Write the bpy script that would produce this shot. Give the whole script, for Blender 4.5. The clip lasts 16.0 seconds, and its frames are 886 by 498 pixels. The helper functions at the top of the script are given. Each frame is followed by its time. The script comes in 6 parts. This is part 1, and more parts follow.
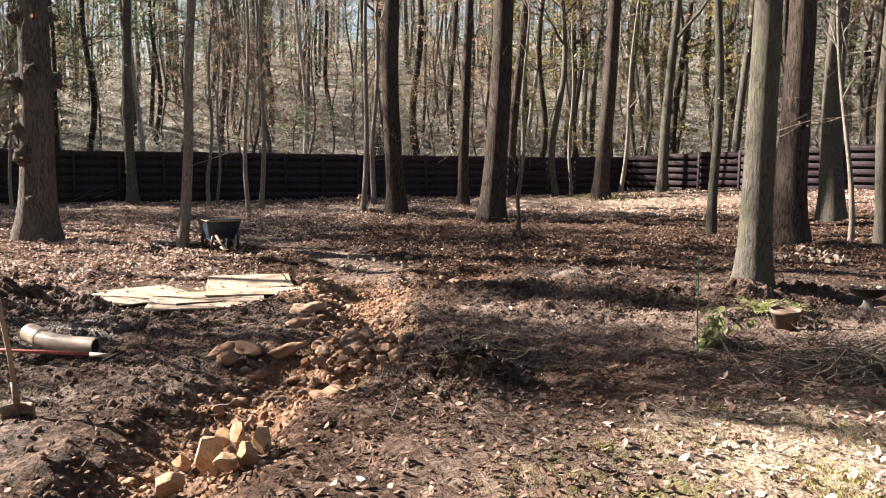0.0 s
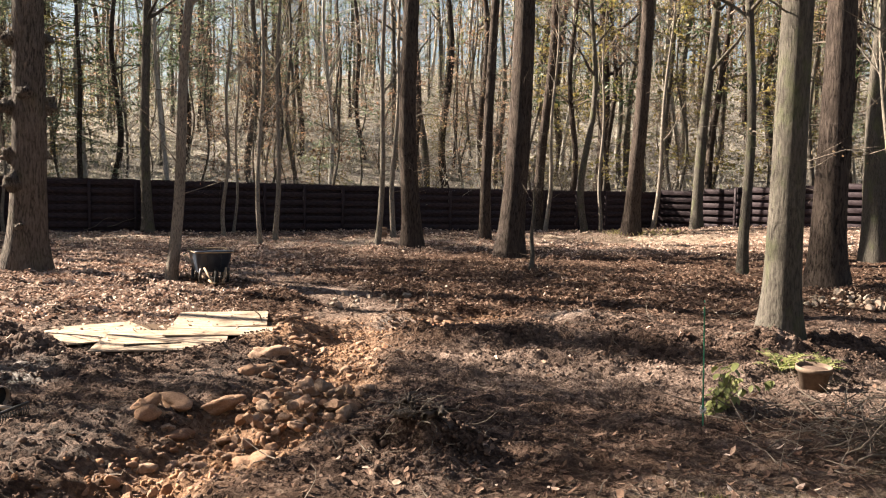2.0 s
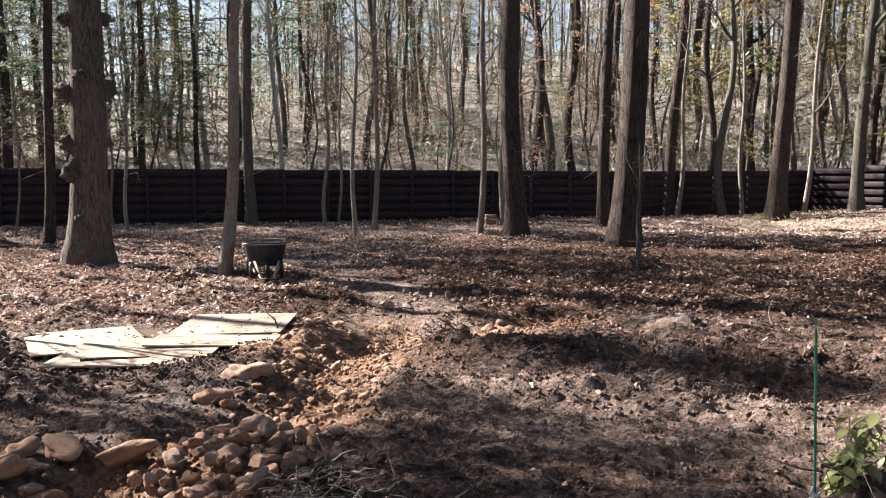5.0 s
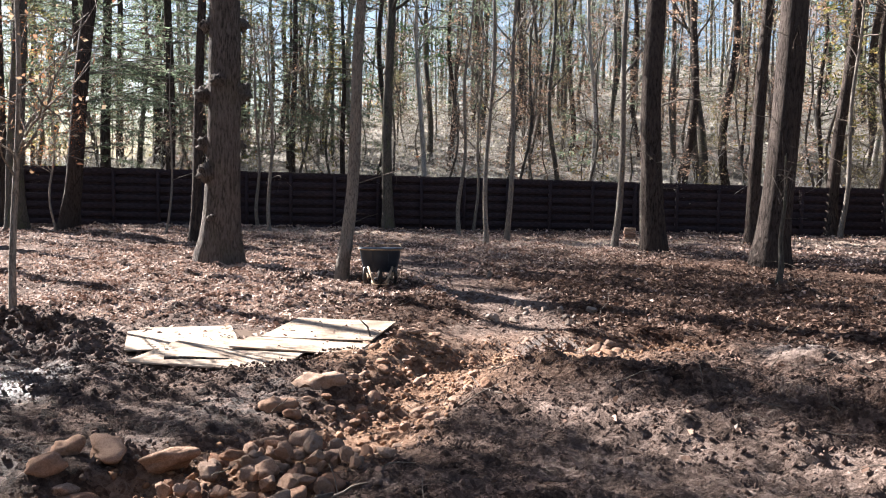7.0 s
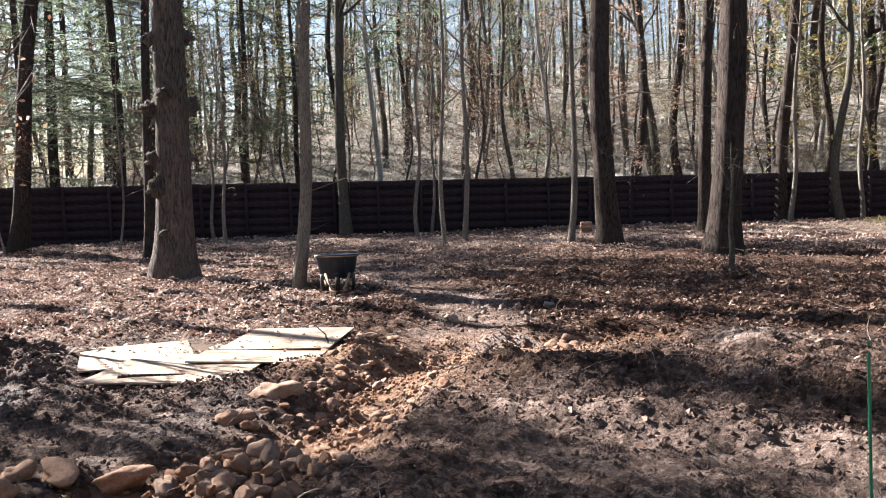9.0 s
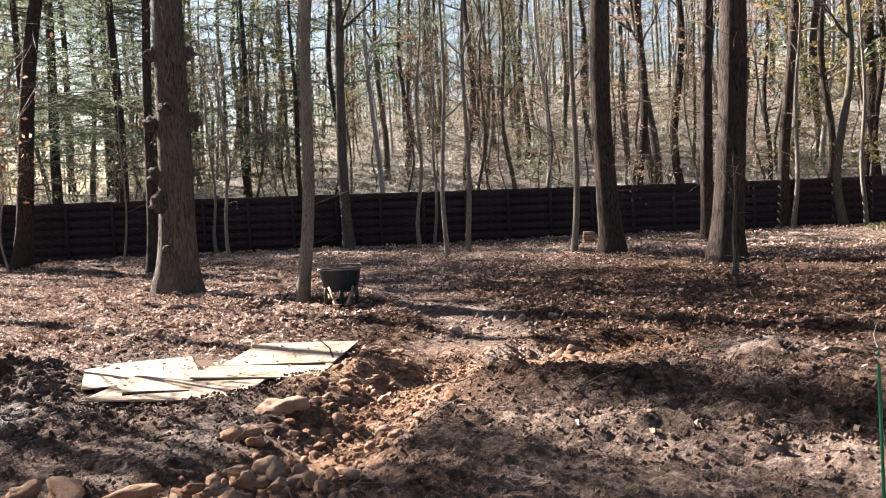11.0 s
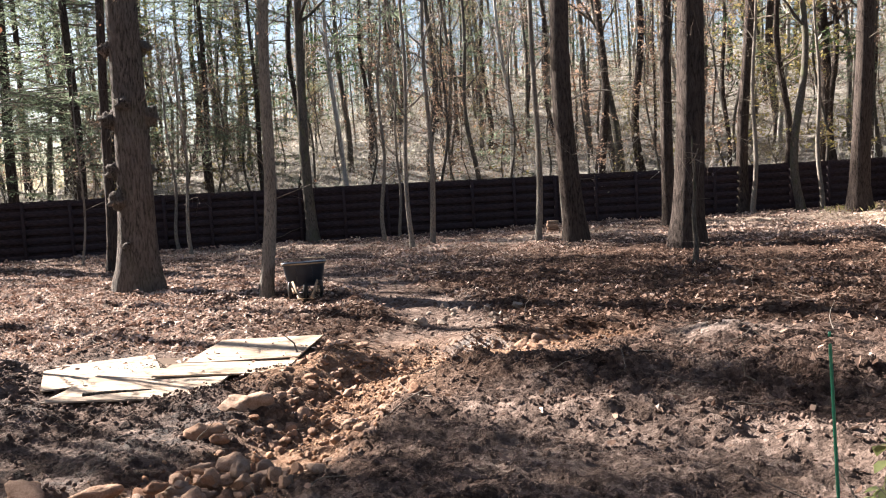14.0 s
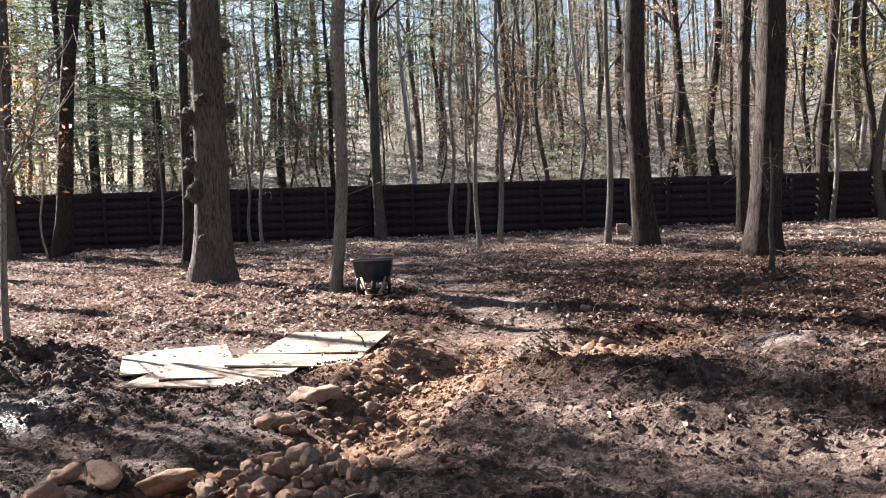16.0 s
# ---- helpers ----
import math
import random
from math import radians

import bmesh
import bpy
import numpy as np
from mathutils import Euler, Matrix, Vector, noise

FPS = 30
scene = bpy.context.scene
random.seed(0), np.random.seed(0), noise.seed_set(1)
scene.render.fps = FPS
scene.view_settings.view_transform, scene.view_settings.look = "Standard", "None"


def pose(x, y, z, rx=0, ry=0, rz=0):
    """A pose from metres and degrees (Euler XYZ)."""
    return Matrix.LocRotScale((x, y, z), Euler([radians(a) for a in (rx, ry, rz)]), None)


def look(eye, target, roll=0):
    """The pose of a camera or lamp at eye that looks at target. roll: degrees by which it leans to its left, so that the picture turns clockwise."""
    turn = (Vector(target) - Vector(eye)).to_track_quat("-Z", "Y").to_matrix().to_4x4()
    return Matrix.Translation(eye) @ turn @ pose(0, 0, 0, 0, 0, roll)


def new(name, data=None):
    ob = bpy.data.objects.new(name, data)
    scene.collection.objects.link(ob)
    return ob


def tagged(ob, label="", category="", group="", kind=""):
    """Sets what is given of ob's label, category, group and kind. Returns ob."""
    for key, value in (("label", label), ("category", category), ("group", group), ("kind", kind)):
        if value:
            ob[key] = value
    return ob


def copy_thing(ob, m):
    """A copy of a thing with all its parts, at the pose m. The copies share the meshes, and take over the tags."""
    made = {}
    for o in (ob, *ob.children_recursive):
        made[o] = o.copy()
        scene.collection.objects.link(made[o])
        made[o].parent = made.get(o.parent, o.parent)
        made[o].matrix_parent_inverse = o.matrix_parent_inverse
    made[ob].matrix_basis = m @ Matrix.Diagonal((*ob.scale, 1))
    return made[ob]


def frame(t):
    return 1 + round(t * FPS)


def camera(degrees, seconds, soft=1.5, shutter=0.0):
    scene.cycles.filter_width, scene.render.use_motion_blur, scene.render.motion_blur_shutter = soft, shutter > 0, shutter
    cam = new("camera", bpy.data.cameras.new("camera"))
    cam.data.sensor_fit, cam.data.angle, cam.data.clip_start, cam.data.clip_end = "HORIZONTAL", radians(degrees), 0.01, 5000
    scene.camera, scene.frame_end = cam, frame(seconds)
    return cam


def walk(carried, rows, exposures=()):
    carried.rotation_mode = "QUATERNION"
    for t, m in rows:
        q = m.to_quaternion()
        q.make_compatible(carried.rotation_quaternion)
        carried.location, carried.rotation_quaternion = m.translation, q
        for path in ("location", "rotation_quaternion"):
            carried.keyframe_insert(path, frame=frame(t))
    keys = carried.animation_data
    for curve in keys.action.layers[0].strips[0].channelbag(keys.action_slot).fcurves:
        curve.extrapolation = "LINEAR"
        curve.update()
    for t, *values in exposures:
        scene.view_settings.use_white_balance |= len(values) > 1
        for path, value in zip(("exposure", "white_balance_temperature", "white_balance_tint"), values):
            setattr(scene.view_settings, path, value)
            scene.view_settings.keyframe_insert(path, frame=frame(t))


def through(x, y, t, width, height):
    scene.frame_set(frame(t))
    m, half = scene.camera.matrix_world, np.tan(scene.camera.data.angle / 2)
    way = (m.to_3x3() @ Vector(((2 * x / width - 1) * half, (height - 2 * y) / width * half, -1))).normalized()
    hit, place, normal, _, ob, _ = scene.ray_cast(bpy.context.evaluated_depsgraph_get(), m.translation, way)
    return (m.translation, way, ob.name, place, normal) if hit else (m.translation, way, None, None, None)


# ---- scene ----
cam = camera(56.1, 16.0, 1.05)
METRES, EYE, TILT, LEAN, TURN = 5.0, 1.95, -6.7, -0.4, 0.0
ROWS = [
    (0.0, 0.0, 0.0, 0.0, 0.0, 0.0, 0.0),
    (0.5, 0.0511, 0.0219, 0.0009, 0.27, -0.53, -0.22),
    (1.0, 0.0687, 0.0736, 0.0004, -0.51, -0.11, 0.09),
    (1.5, 0.0779, 0.1489, 0.0105, -0.38, 1.35, 0.15),
    (2.0, 0.1283, 0.227, 0.0143, 2.67, 2.29, -0.95),
    (2.5, 0.1563, 0.3046, 0.0117, 3.54, 2.22, -1.92),
    (3.0, 0.1811, 0.3903, 0.0156, 2.43, 1.62, -2.02),
    (3.5, 0.2276, 0.4803, 0.0158, 5.95, 1.35, -1.68),
    (6.0, 0.3411, 0.7875, 0.0414, 17.14, 1.39, -1.94),
    (6.5, 0.3671, 0.8156, 0.0399, 21.1, 1.3, -3.17),
    (7.0, 0.3775, 0.8216, 0.0432, 22.89, 1.69, -3.3),
    (7.5, 0.3815, 0.8289, 0.0439, 23.58, 2.26, -1.89),
    (8.0, 0.3882, 0.8249, 0.043, 22.57, 2.37, -0.87),
    (8.5, 0.3921, 0.8248, 0.0419, 21.43, 2.11, -0.55),
    (9.0, 0.396, 0.8239, 0.0418, 20.37, 1.96, -0.24),
    (9.5, 0.3953, 0.8211, 0.0444, 20.52, 2.43, -0.12),
    (12.0, 0.3923, 0.8288, 0.0453, 20.54, 2.79, 0.83),
    (12.5, 0.3933, 0.8261, 0.0456, 20.58, 2.7, 1.01),
    (13.0, 0.3965, 0.8285, 0.0452, 19.83, 2.57, 1.12),
    (13.5, 0.3991, 0.8314, 0.0447, 18.5, 2.24, 1.51),
    (14.0, 0.3989, 0.828, 0.0449, 18.28, 2.08, 1.78),
    (14.5, 0.3976, 0.8244, 0.0435, 19.31, 2.04, 1.25),
    (15.0, 0.3951, 0.827, 0.0434, 20.32, 1.82, 0.49),
    (15.5, 0.3938, 0.8219, 0.0441, 21.8, 1.95, 0.18),
    (16.0, 0.3928, 0.8232, 0.0443, 22.75, 2.13, -0.0),
]
walk(cam, [(t, pose(0, 0, EYE, TILT, LEAN, TURN) @ pose(METRES * x, METRES * y, METRES * z, 90 + pitch, roll, yaw)) for t, x, y, z, yaw, pitch, roll in ROWS],
     [(0.0, 2.66, 6850, 12), (0.5, 2.72, 6550, 12), (1.0, 2.74, 6050, 11), (1.5, 2.72, 6650, 12), (2.0, 2.72, 7450, 12), (2.5, 2.82, 7200, 13), (3.0, 2.8, 7400, 13), (3.5, 2.74, 7000, 12), (6.5, 2.78, 6250, 12),
      (7.5, 2.88, 6100, 13), (9.5, 2.86, 6350, 13), (12.0, 2.86, 6800, 14), (14.5, 2.9, 6450, 13), (16.0, 2.9, 6200, 13)])

# ---- light ----
SUN_AZ, SUN_EL = 165.0, 31.0
sun = new("sun", bpy.data.lights.new("sun", "SUN"))
sun.data.energy, sun.data.angle, sun.data.color = 5.0, radians(0.6), (1.0, 0.94, 0.86)
sun_way = Vector((math.cos(radians(SUN_AZ)) * math.cos(radians(SUN_EL)), math.sin(radians(SUN_AZ)) * math.cos(radians(SUN_EL)), math.sin(radians(SUN_EL))))
sun.matrix_world = look(sun_way * 60, (0, 0, 0))
world = bpy.data.worlds.new("sky")
scene.world = world
world.use_nodes = True
sky = world.node_tree.nodes.new("ShaderNodeTexSky")
sky.sky_type, sky.sun_disc = "NISHITA", False
sky.sun_elevation, sky.sun_rotation = radians(SUN_EL), radians(90 - SUN_AZ)
backing = world.node_tree.nodes["Background"]
world.node_tree.links.new(sky.outputs["Color"], backing.inputs["Color"])
backing.inputs["Strength"].default_value = 0.026


# ---- materials ----
class Nodes:
    """A small wrapper round a material's node tree."""

    def __init__(self, name):
        self.mat = bpy.data.materials.new(name)
        self.mat.use_nodes = True
        self.tree = self.mat.node_tree
        self.bsdf = self.tree.nodes["Principled BSDF"]
        self.out = self.tree.nodes["Material Output"]

    def add(self, kind, **inputs):
        node = self.tree.nodes.new(kind)
        for key, value in inputs.items():
            self.put(node, key.replace("_", " "), value)
        return node

    def put(self, node, key, value):
        if isinstance(value, bpy.types.NodeSocket):
            self.tree.links.new(value, node.inputs[key])
        else:
            node.inputs[key].default_value = value

    def coords(self, scale=(1, 1, 1), space="Object"):
        where = self.add("ShaderNodeTexCoord")
        return self.add("ShaderNodeMapping", Vector=where.outputs[space], Scale=scale).outputs["Vector"]

    def noise(self, vector, scale, detail=4.0, rough=0.6):
        return self.add("ShaderNodeTexNoise", Vector=vector, Scale=scale, Detail=detail, Roughness=rough).outputs["Fac"]

    def ramp(self, fac, stops):
        node = self.add("ShaderNodeValToRGB", Fac=fac)
        ramp = node.color_ramp
        while len(ramp.elements) < len(stops):
            ramp.elements.new(0.5)
        for element, (place, colour) in zip(ramp.elements, stops):
            element.position, element.color = place, (*colour, 1)
        return node.outputs["Color"]

    def mix(self, fac, a, b, blend="MIX"):
        node = self.tree.nodes.new("ShaderNodeMix")
        node.data_type, node.blend_type = "RGBA", blend
        for socket, value in ((node.inputs[0], fac), (node.inputs[6], a), (node.inputs[7], b)):
            if isinstance(value, bpy.types.NodeSocket):
                self.tree.links.new(value, socket)
            else:
                socket.default_value = value if not isinstance(value, tuple) else (*value, 1)
        return node.outputs[2]

    def math(self, op, a, b=0.0):
        node = self.tree.nodes.new("ShaderNodeMath")
        node.operation = op
        for socket, value in zip(node.inputs, (a, b)):
            if isinstance(value, bpy.types.NodeSocket):
                self.tree.links.new(value, socket)
            else:
                socket.default_value = value
        return node.outputs[0]

    def bump(self, height, strength, distance):
        node = self.add("ShaderNodeBump", Height=height, Strength=strength, Distance=distance)
        self.tree.links.new(node.outputs["Normal"], self.bsdf.inputs["Normal"])

    def finish(self, colour, rough, metal=0.0, gloss=None):
        if gloss is None:
            gloss = 0.06 if isinstance(rough, float) and rough > 0.6 else 0.35
        self.put(self.bsdf, "Specular IOR Level", gloss)
        self.put(self.bsdf, "Base Color", colour if isinstance(colour, bpy.types.NodeSocket) else (*colour, 1))
        self.put(self.bsdf, "Roughness", rough)
        self.put(self.bsdf, "Metallic", metal)
        return self.mat


def bark_material(name, dark, light, stretch, scale, depth, moss=0.0, cracks=0.6):
    n = Nodes(name)
    v = n.coords((scale, scale, scale / stretch))
    rand = n.add("ShaderNodeObjectInfo").outputs["Random"]
    sway = n.add("ShaderNodeTexNoise", Vector=v, Scale=0.8, Detail=4.0).outputs["Color"]
    plates = n.add("ShaderNodeTexVoronoi", Vector=n.mix(0.5, v, sway, "ADD"), Scale=1.0)
    plates.feature = "DISTANCE_TO_EDGE"
    warp = n.noise(v, 2.2, 5.0, 0.7)
    crack = n.ramp(plates.outputs["Distance"], [(0.0, (0, 0, 0)), (0.28, (1, 1, 1))])
    furrow = n.noise(n.coords((scale * 1.7, scale * 1.7, scale * 0.36)), 1.0, 6.0, 0.7)
    crack = n.mix(0.65, crack, n.ramp(furrow, [(0.4, (0, 0, 0)), (0.56, (1, 1, 1))]))
    height = n.math("ADD", n.math("MULTIPLY", crack, cracks), n.math("MULTIPLY", warp, 1.3 - cracks))
    patch = n.noise(n.coords((1, 1, 0.6)), 1.7, 3.0)
    colour = n.mix(n.ramp(height, [(0.36, (0, 0, 0)), (0.8, (1, 1, 1))]), dark, light)
    blotch = n.ramp(patch, [(0.42, (0, 0, 0)), (0.6, (1, 1, 1))])
    colour = n.mix(n.math("MULTIPLY", blotch, 0.55), colour, n.mix(0.5, colour, tuple(c * 1.25 for c in light)))
    colour = n.mix(n.math("MULTIPLY", rand, 0.35), colour, tuple(c * 0.75 + 0.01 for c in dark))
    streak = n.ramp(n.noise(n.coords((1, 1, 0.4)), 4.0, 6.0, 0.75), [(0.44, (0, 0, 0)), (0.62, (1, 1, 1))])
    colour = n.mix(n.math("MULTIPLY", streak, 0.5), colour, n.mix(0.6, colour, dark))
    if moss:
        spot = n.ramp(n.noise(n.coords((1, 1, 0.5)), 3.5, 5.0), [(0.52, (0, 0, 0)), (0.68, (1, 1, 1))])
        colour = n.mix(n.math("MULTIPLY", spot, moss), colour, (0.10, 0.12, 0.05))
    n.bump(height, 1.0, depth * 1.6)
    return n.finish(colour, 0.88)


def leaf_material(name, stops, rough=0.65, through=0.35, drift=0.0):
    n = Nodes(name)
    rand = n.add("ShaderNodeNewGeometry").outputs["Random Per Island"]
    if drift:
        broad = n.ramp(n.noise(n.coords(), 1.5, 6.0, 0.65), [(0.36, (0, 0, 0)), (0.64, (1, 1, 1))])
        rand = n.mix(drift, rand, broad)
    colour = n.ramp(rand, stops)
    vein = n.noise(n.coords((1, 1, 1)), 60.0, 2.0)
    colour = n.mix(n.math("MULTIPLY", vein, 0.5), colour, n.mix(1.0, colour, (0.6, 0.5, 0.4), "MULTIPLY"))
    n.finish(colour, rough)
    thin = n.add("ShaderNodeBsdfTranslucent", Color=colour)
    both = n.add("ShaderNodeMixShader", Fac=through)
    n.tree.links.new(n.bsdf.outputs[0], both.inputs[1])
    n.tree.links.new(thin.outputs[0], both.inputs[2])
    n.tree.links.new(both.outputs[0], n.out.inputs["Surface"])
    return n.mat


def plain_material(name, dark, light, scale=8.0, rough=0.7, metal=0.0, bump=0.0, grain=(1, 1, 1)):
    n = Nodes(name)
    v = n.coords(grain)
    fine = n.noise(v, scale, 6.0, 0.65)
    broad = n.noise(v, scale * 0.15, 3.0)
    colour = n.mix(n.ramp(fine, [(0.3, (0, 0, 0)), (0.7, (1, 1, 1))]), dark, light)
    colour = n.mix(n.math("MULTIPLY", broad, 0.45), colour, tuple(0.6 * c for c in dark))
    if bump:
        n.bump(fine, 0.7, bump)
    return n.finish(colour, rough, metal)


def crumb_material(name, dark, light):
    """Soil crumbs, each a little lighter or darker than the next."""
    n = Nodes(name)
    rand = n.add("ShaderNodeNewGeometry").outputs["Random Per Island"]
    fine = n.noise(n.coords(), 40.0, 5.0, 0.7)
    colour = n.mix(n.mix(0.5, rand, fine), dark, light)
    dry = n.ramp(n.noise(n.coords(), 1.3, 6.0, 0.7), [(0.46, (0, 0, 0)), (0.62, (1, 1, 1))])
    colour = n.mix(n.math("MULTIPLY", dry, 0.35), colour, n.mix(fine, tuple(4 * c for c in dark), tuple(2.2 * c for c in light)))
    n.bump(fine, 0.8, 0.01)
    return n.finish(colour, 0.9)


def ground_material():
    n = Nodes("earth")
    v = n.coords()

    def zone(key):
        node = n.add("ShaderNodeAttribute")
        node.attribute_name = key
        return node.outputs["Fac"]

    fine = n.noise(v, 16.0, 8.0, 0.75)
    mid = n.noise(v, 2.6, 5.0, 0.65)
    grit = n.noise(v, 60.0, 5.0, 0.75)
    crumb = n.noise(v, 34.0, 6.0, 0.8)
    bits = n.add("ShaderNodeTexVoronoi", Vector=n.add("ShaderNodeVectorMath", Vector=v).outputs["Vector"], Scale=24.0, Randomness=1.0)
    chip = n.add("ShaderNodeSeparateColor", Color=bits.outputs["Color"]).outputs[0]
    lumps = n.add("ShaderNodeTexVoronoi", Vector=n.mix(0.06, v, n.add("ShaderNodeTexNoise", Vector=v, Scale=9.0, Detail=5.0).outputs["Color"]), Scale=8.5, Randomness=1.0)
    lump = n.add("ShaderNodeSeparateColor", Color=lumps.outputs["Color"]).outputs[0]
    chip = n.mix(0.5, chip, lump)
    litter = n.ramp(chip, [(0.0, (0.04, 0.026, 0.021)), (0.35, (0.14, 0.088, 0.068)), (0.65, (0.31, 0.215, 0.17)), (0.9, (0.52, 0.41, 0.345)), (1.0, (0.68, 0.58, 0.51))])
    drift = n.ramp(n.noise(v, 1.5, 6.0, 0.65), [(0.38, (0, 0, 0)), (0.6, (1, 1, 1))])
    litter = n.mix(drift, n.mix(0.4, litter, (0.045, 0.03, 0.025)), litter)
    litter = n.mix(n.ramp(fine, [(0.35, (0, 0, 0)), (0.62, (1, 1, 1))]), n.mix(0.6, litter, (0.0371, 0.023, 0.0176)), litter)
    litter = n.mix(n.ramp(mid, [(0.42, (0, 0, 0)), (0.64, (1, 1, 1))]), litter, n.mix(0.5, litter, (0.05, 0.034, 0.028)))
    # Litter outside the sunlit parts is darkened: shade put into the ground colour.
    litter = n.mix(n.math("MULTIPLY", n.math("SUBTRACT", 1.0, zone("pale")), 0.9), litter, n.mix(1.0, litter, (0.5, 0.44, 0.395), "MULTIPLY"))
    mud = n.ramp(n.mix(0.4, crumb, chip), [(0.32, (0.0168, 0.0106, 0.0082)), (0.5, (0.073, 0.046, 0.035)), (0.72, (0.215, 0.146, 0.115))])
    tan = n.ramp(n.mix(0.3, crumb, chip), [(0.3, (0.09, 0.06, 0.048)), (0.5, (0.252, 0.188, 0.157)), (0.72, (0.47, 0.385, 0.338))])
    mud = n.mix(n.ramp(n.noise(v, 1.3, 6.0, 0.7), [(0.5, (0, 0, 0)), (0.62, (1, 1, 1))]), mud, n.mix(0.36, mud, tan))
    clay = n.ramp(n.mix(0.35, crumb, chip), [(0.3, (0.10, 0.052, 0.031)), (0.5, (0.28, 0.16, 0.098)), (0.75, (0.50, 0.34, 0.23))])
    colour = n.mix(zone("mud"), litter, mud)
    colour = n.mix(zone("tan"), colour, tan)
    colour = n.mix(zone("clay"), colour, clay)
    moss = n.math("MULTIPLY", zone("grass"), n.ramp(n.noise(v, 4.0, 6.0, 0.75), [(0.5, (0, 0, 0)), (0.6, (1, 1, 1))]))
    colour = n.mix(n.math("MULTIPLY", moss, 0.8), colour, n.ramp(grit, [(0.3, (0.08, 0.085, 0.02)), (0.7, (0.24, 0.235, 0.08))]))
    # Pale straw tone, raised to paint sunlight on the near patch and fence strip.
    sunlit_straw = n.ramp(n.mix(0.4, crumb, chip), [(0.3, (0.2, 0.15, 0.11)), (0.48, (0.42, 0.335, 0.25)), (0.7, (0.66, 0.56, 0.44))])
    colour = n.mix(n.math("MULTIPLY", zone("sunlit_straw"), 0.9), colour, sunlit_straw)
    # Far slope set pale grey: sun and haze put into the ground colour.
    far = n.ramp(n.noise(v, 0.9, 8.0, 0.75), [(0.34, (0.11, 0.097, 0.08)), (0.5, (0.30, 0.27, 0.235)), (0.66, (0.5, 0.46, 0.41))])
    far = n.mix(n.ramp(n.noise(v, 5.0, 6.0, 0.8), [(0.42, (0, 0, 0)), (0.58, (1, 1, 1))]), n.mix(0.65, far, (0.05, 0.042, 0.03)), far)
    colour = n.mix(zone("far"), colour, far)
    field = n.ramp(n.noise(v, 1.4, 7.0, 0.75), [(0.35, (0.30, 0.28, 0.17)), (0.6, (0.55, 0.51, 0.36))])
    colour = n.mix(zone("field"), colour, field)
    relief = n.math("ADD", n.math("MULTIPLY", crumb, 0.8), n.math("ADD", n.math("MULTIPLY", fine, 1.0), n.math("MULTIPLY", chip, 0.12)))
    pebble = n.add("ShaderNodeTexVoronoi", Vector=n.mix(0.03, v, n.add("ShaderNodeTexNoise", Vector=v, Scale=14.0, Detail=4.0).outputs["Color"], "ADD"), Scale=21.0).outputs["Distance"]
    grain = n.add("ShaderNodeTexVoronoi", Vector=v, Scale=55.0).outputs["Distance"]
    relief = n.math("SUBTRACT", relief, n.math("ADD", n.math("MULTIPLY", pebble, 0.75), n.math("MULTIPLY", grain, 0.3)))
    n.bump(relief, 1.0, 0.06)
    return n.finish(colour, n.math("SUBTRACT", 0.9, n.math("MULTIPLY", zone("wet"), 0.6)), 0.0, n.math("ADD", 0.04, n.math("MULTIPLY", zone("wet"), 0.5)))


def plywood_material(name, mud):
    """Weathered sheathing: long grain, brown stains and a film of mud that thickens in blotches."""
    n = Nodes(name)
    grain = n.noise(n.coords((1, 11, 9)), 3.0, 8.0, 0.7)
    blotch = n.noise(n.coords((1, 2.2, 1)), 1.5, 6.0, 0.65)
    colour = n.ramp(grain, [(0.33, (0.15, 0.098, 0.06)), (0.48, (0.31, 0.238, 0.178)), (0.66, (0.42, 0.35, 0.28))])
    stain = n.ramp(blotch, [(0.5 - mud, (0, 0, 0)), (0.64 - mud, (1, 1, 1))])
    colour = n.mix(n.math("MULTIPLY", stain, 0.7 + 0.8 * mud), colour, n.mix(grain, tuple(c * (1 - 1.6 * mud) for c in (0.07, 0.042, 0.027)), tuple(c * (1 - 1.6 * mud) for c in (0.17, 0.11, 0.073))))
    speck = n.ramp(n.noise(n.coords(), 17.0, 6.0, 0.75), [(0.56, (0, 0, 0)), (0.66, (1, 1, 1))])
    colour = n.mix(n.math("MULTIPLY", speck, 0.55), colour, (0.05, 0.032, 0.022))
    n.bump(grain, 0.4, 0.004)
    return n.finish(colour, 0.75)


def stone_material(name, stops):
    n = Nodes(name)
    v = n.coords()
    rand = n.add("ShaderNodeObjectInfo").outputs["Random"]
    colour = n.ramp(rand, stops)
    speck = n.noise(v, 26.0, 6.0, 0.7)
    blot = n.noise(v, 6.0, 4.0)
    colour = n.mix(n.ramp(speck, [(0.35, (0, 0, 0)), (0.65, (1, 1, 1))]), n.mix(1.0, colour, (0.62, 0.55, 0.48), "MULTIPLY"), colour)
    colour = n.mix(n.ramp(blot, [(0.5, (0, 0, 0)), (0.66, (1, 1, 1))]), colour, n.mix(0.6, colour, (0.13, 0.075, 0.045)))
    n.bump(speck, 0.6, 0.012)
    return n.finish(colour, 0.8)


BARK_PINE = bark_material("pine_bark", (0.018, 0.014, 0.0125), (0.085, 0.066, 0.056), 3.5, 14.0, 0.03)
BARK_GREY = bark_material("grey_bark", (0.026, 0.0225, 0.0195), (0.125, 0.112, 0.095), 3.5, 20.0, 0.016, 0.45, 0.35)
BARK_OAK = bark_material("oak_bark", (0.034, 0.028, 0.025), (0.165, 0.138, 0.12), 6.0, 18.0, 0.03, 0.12)
BARK_PALE = bark_material("pale_sapling_bark", (0.075, 0.064, 0.054), (0.25, 0.22, 0.187), 4.0, 30.0, 0.006)
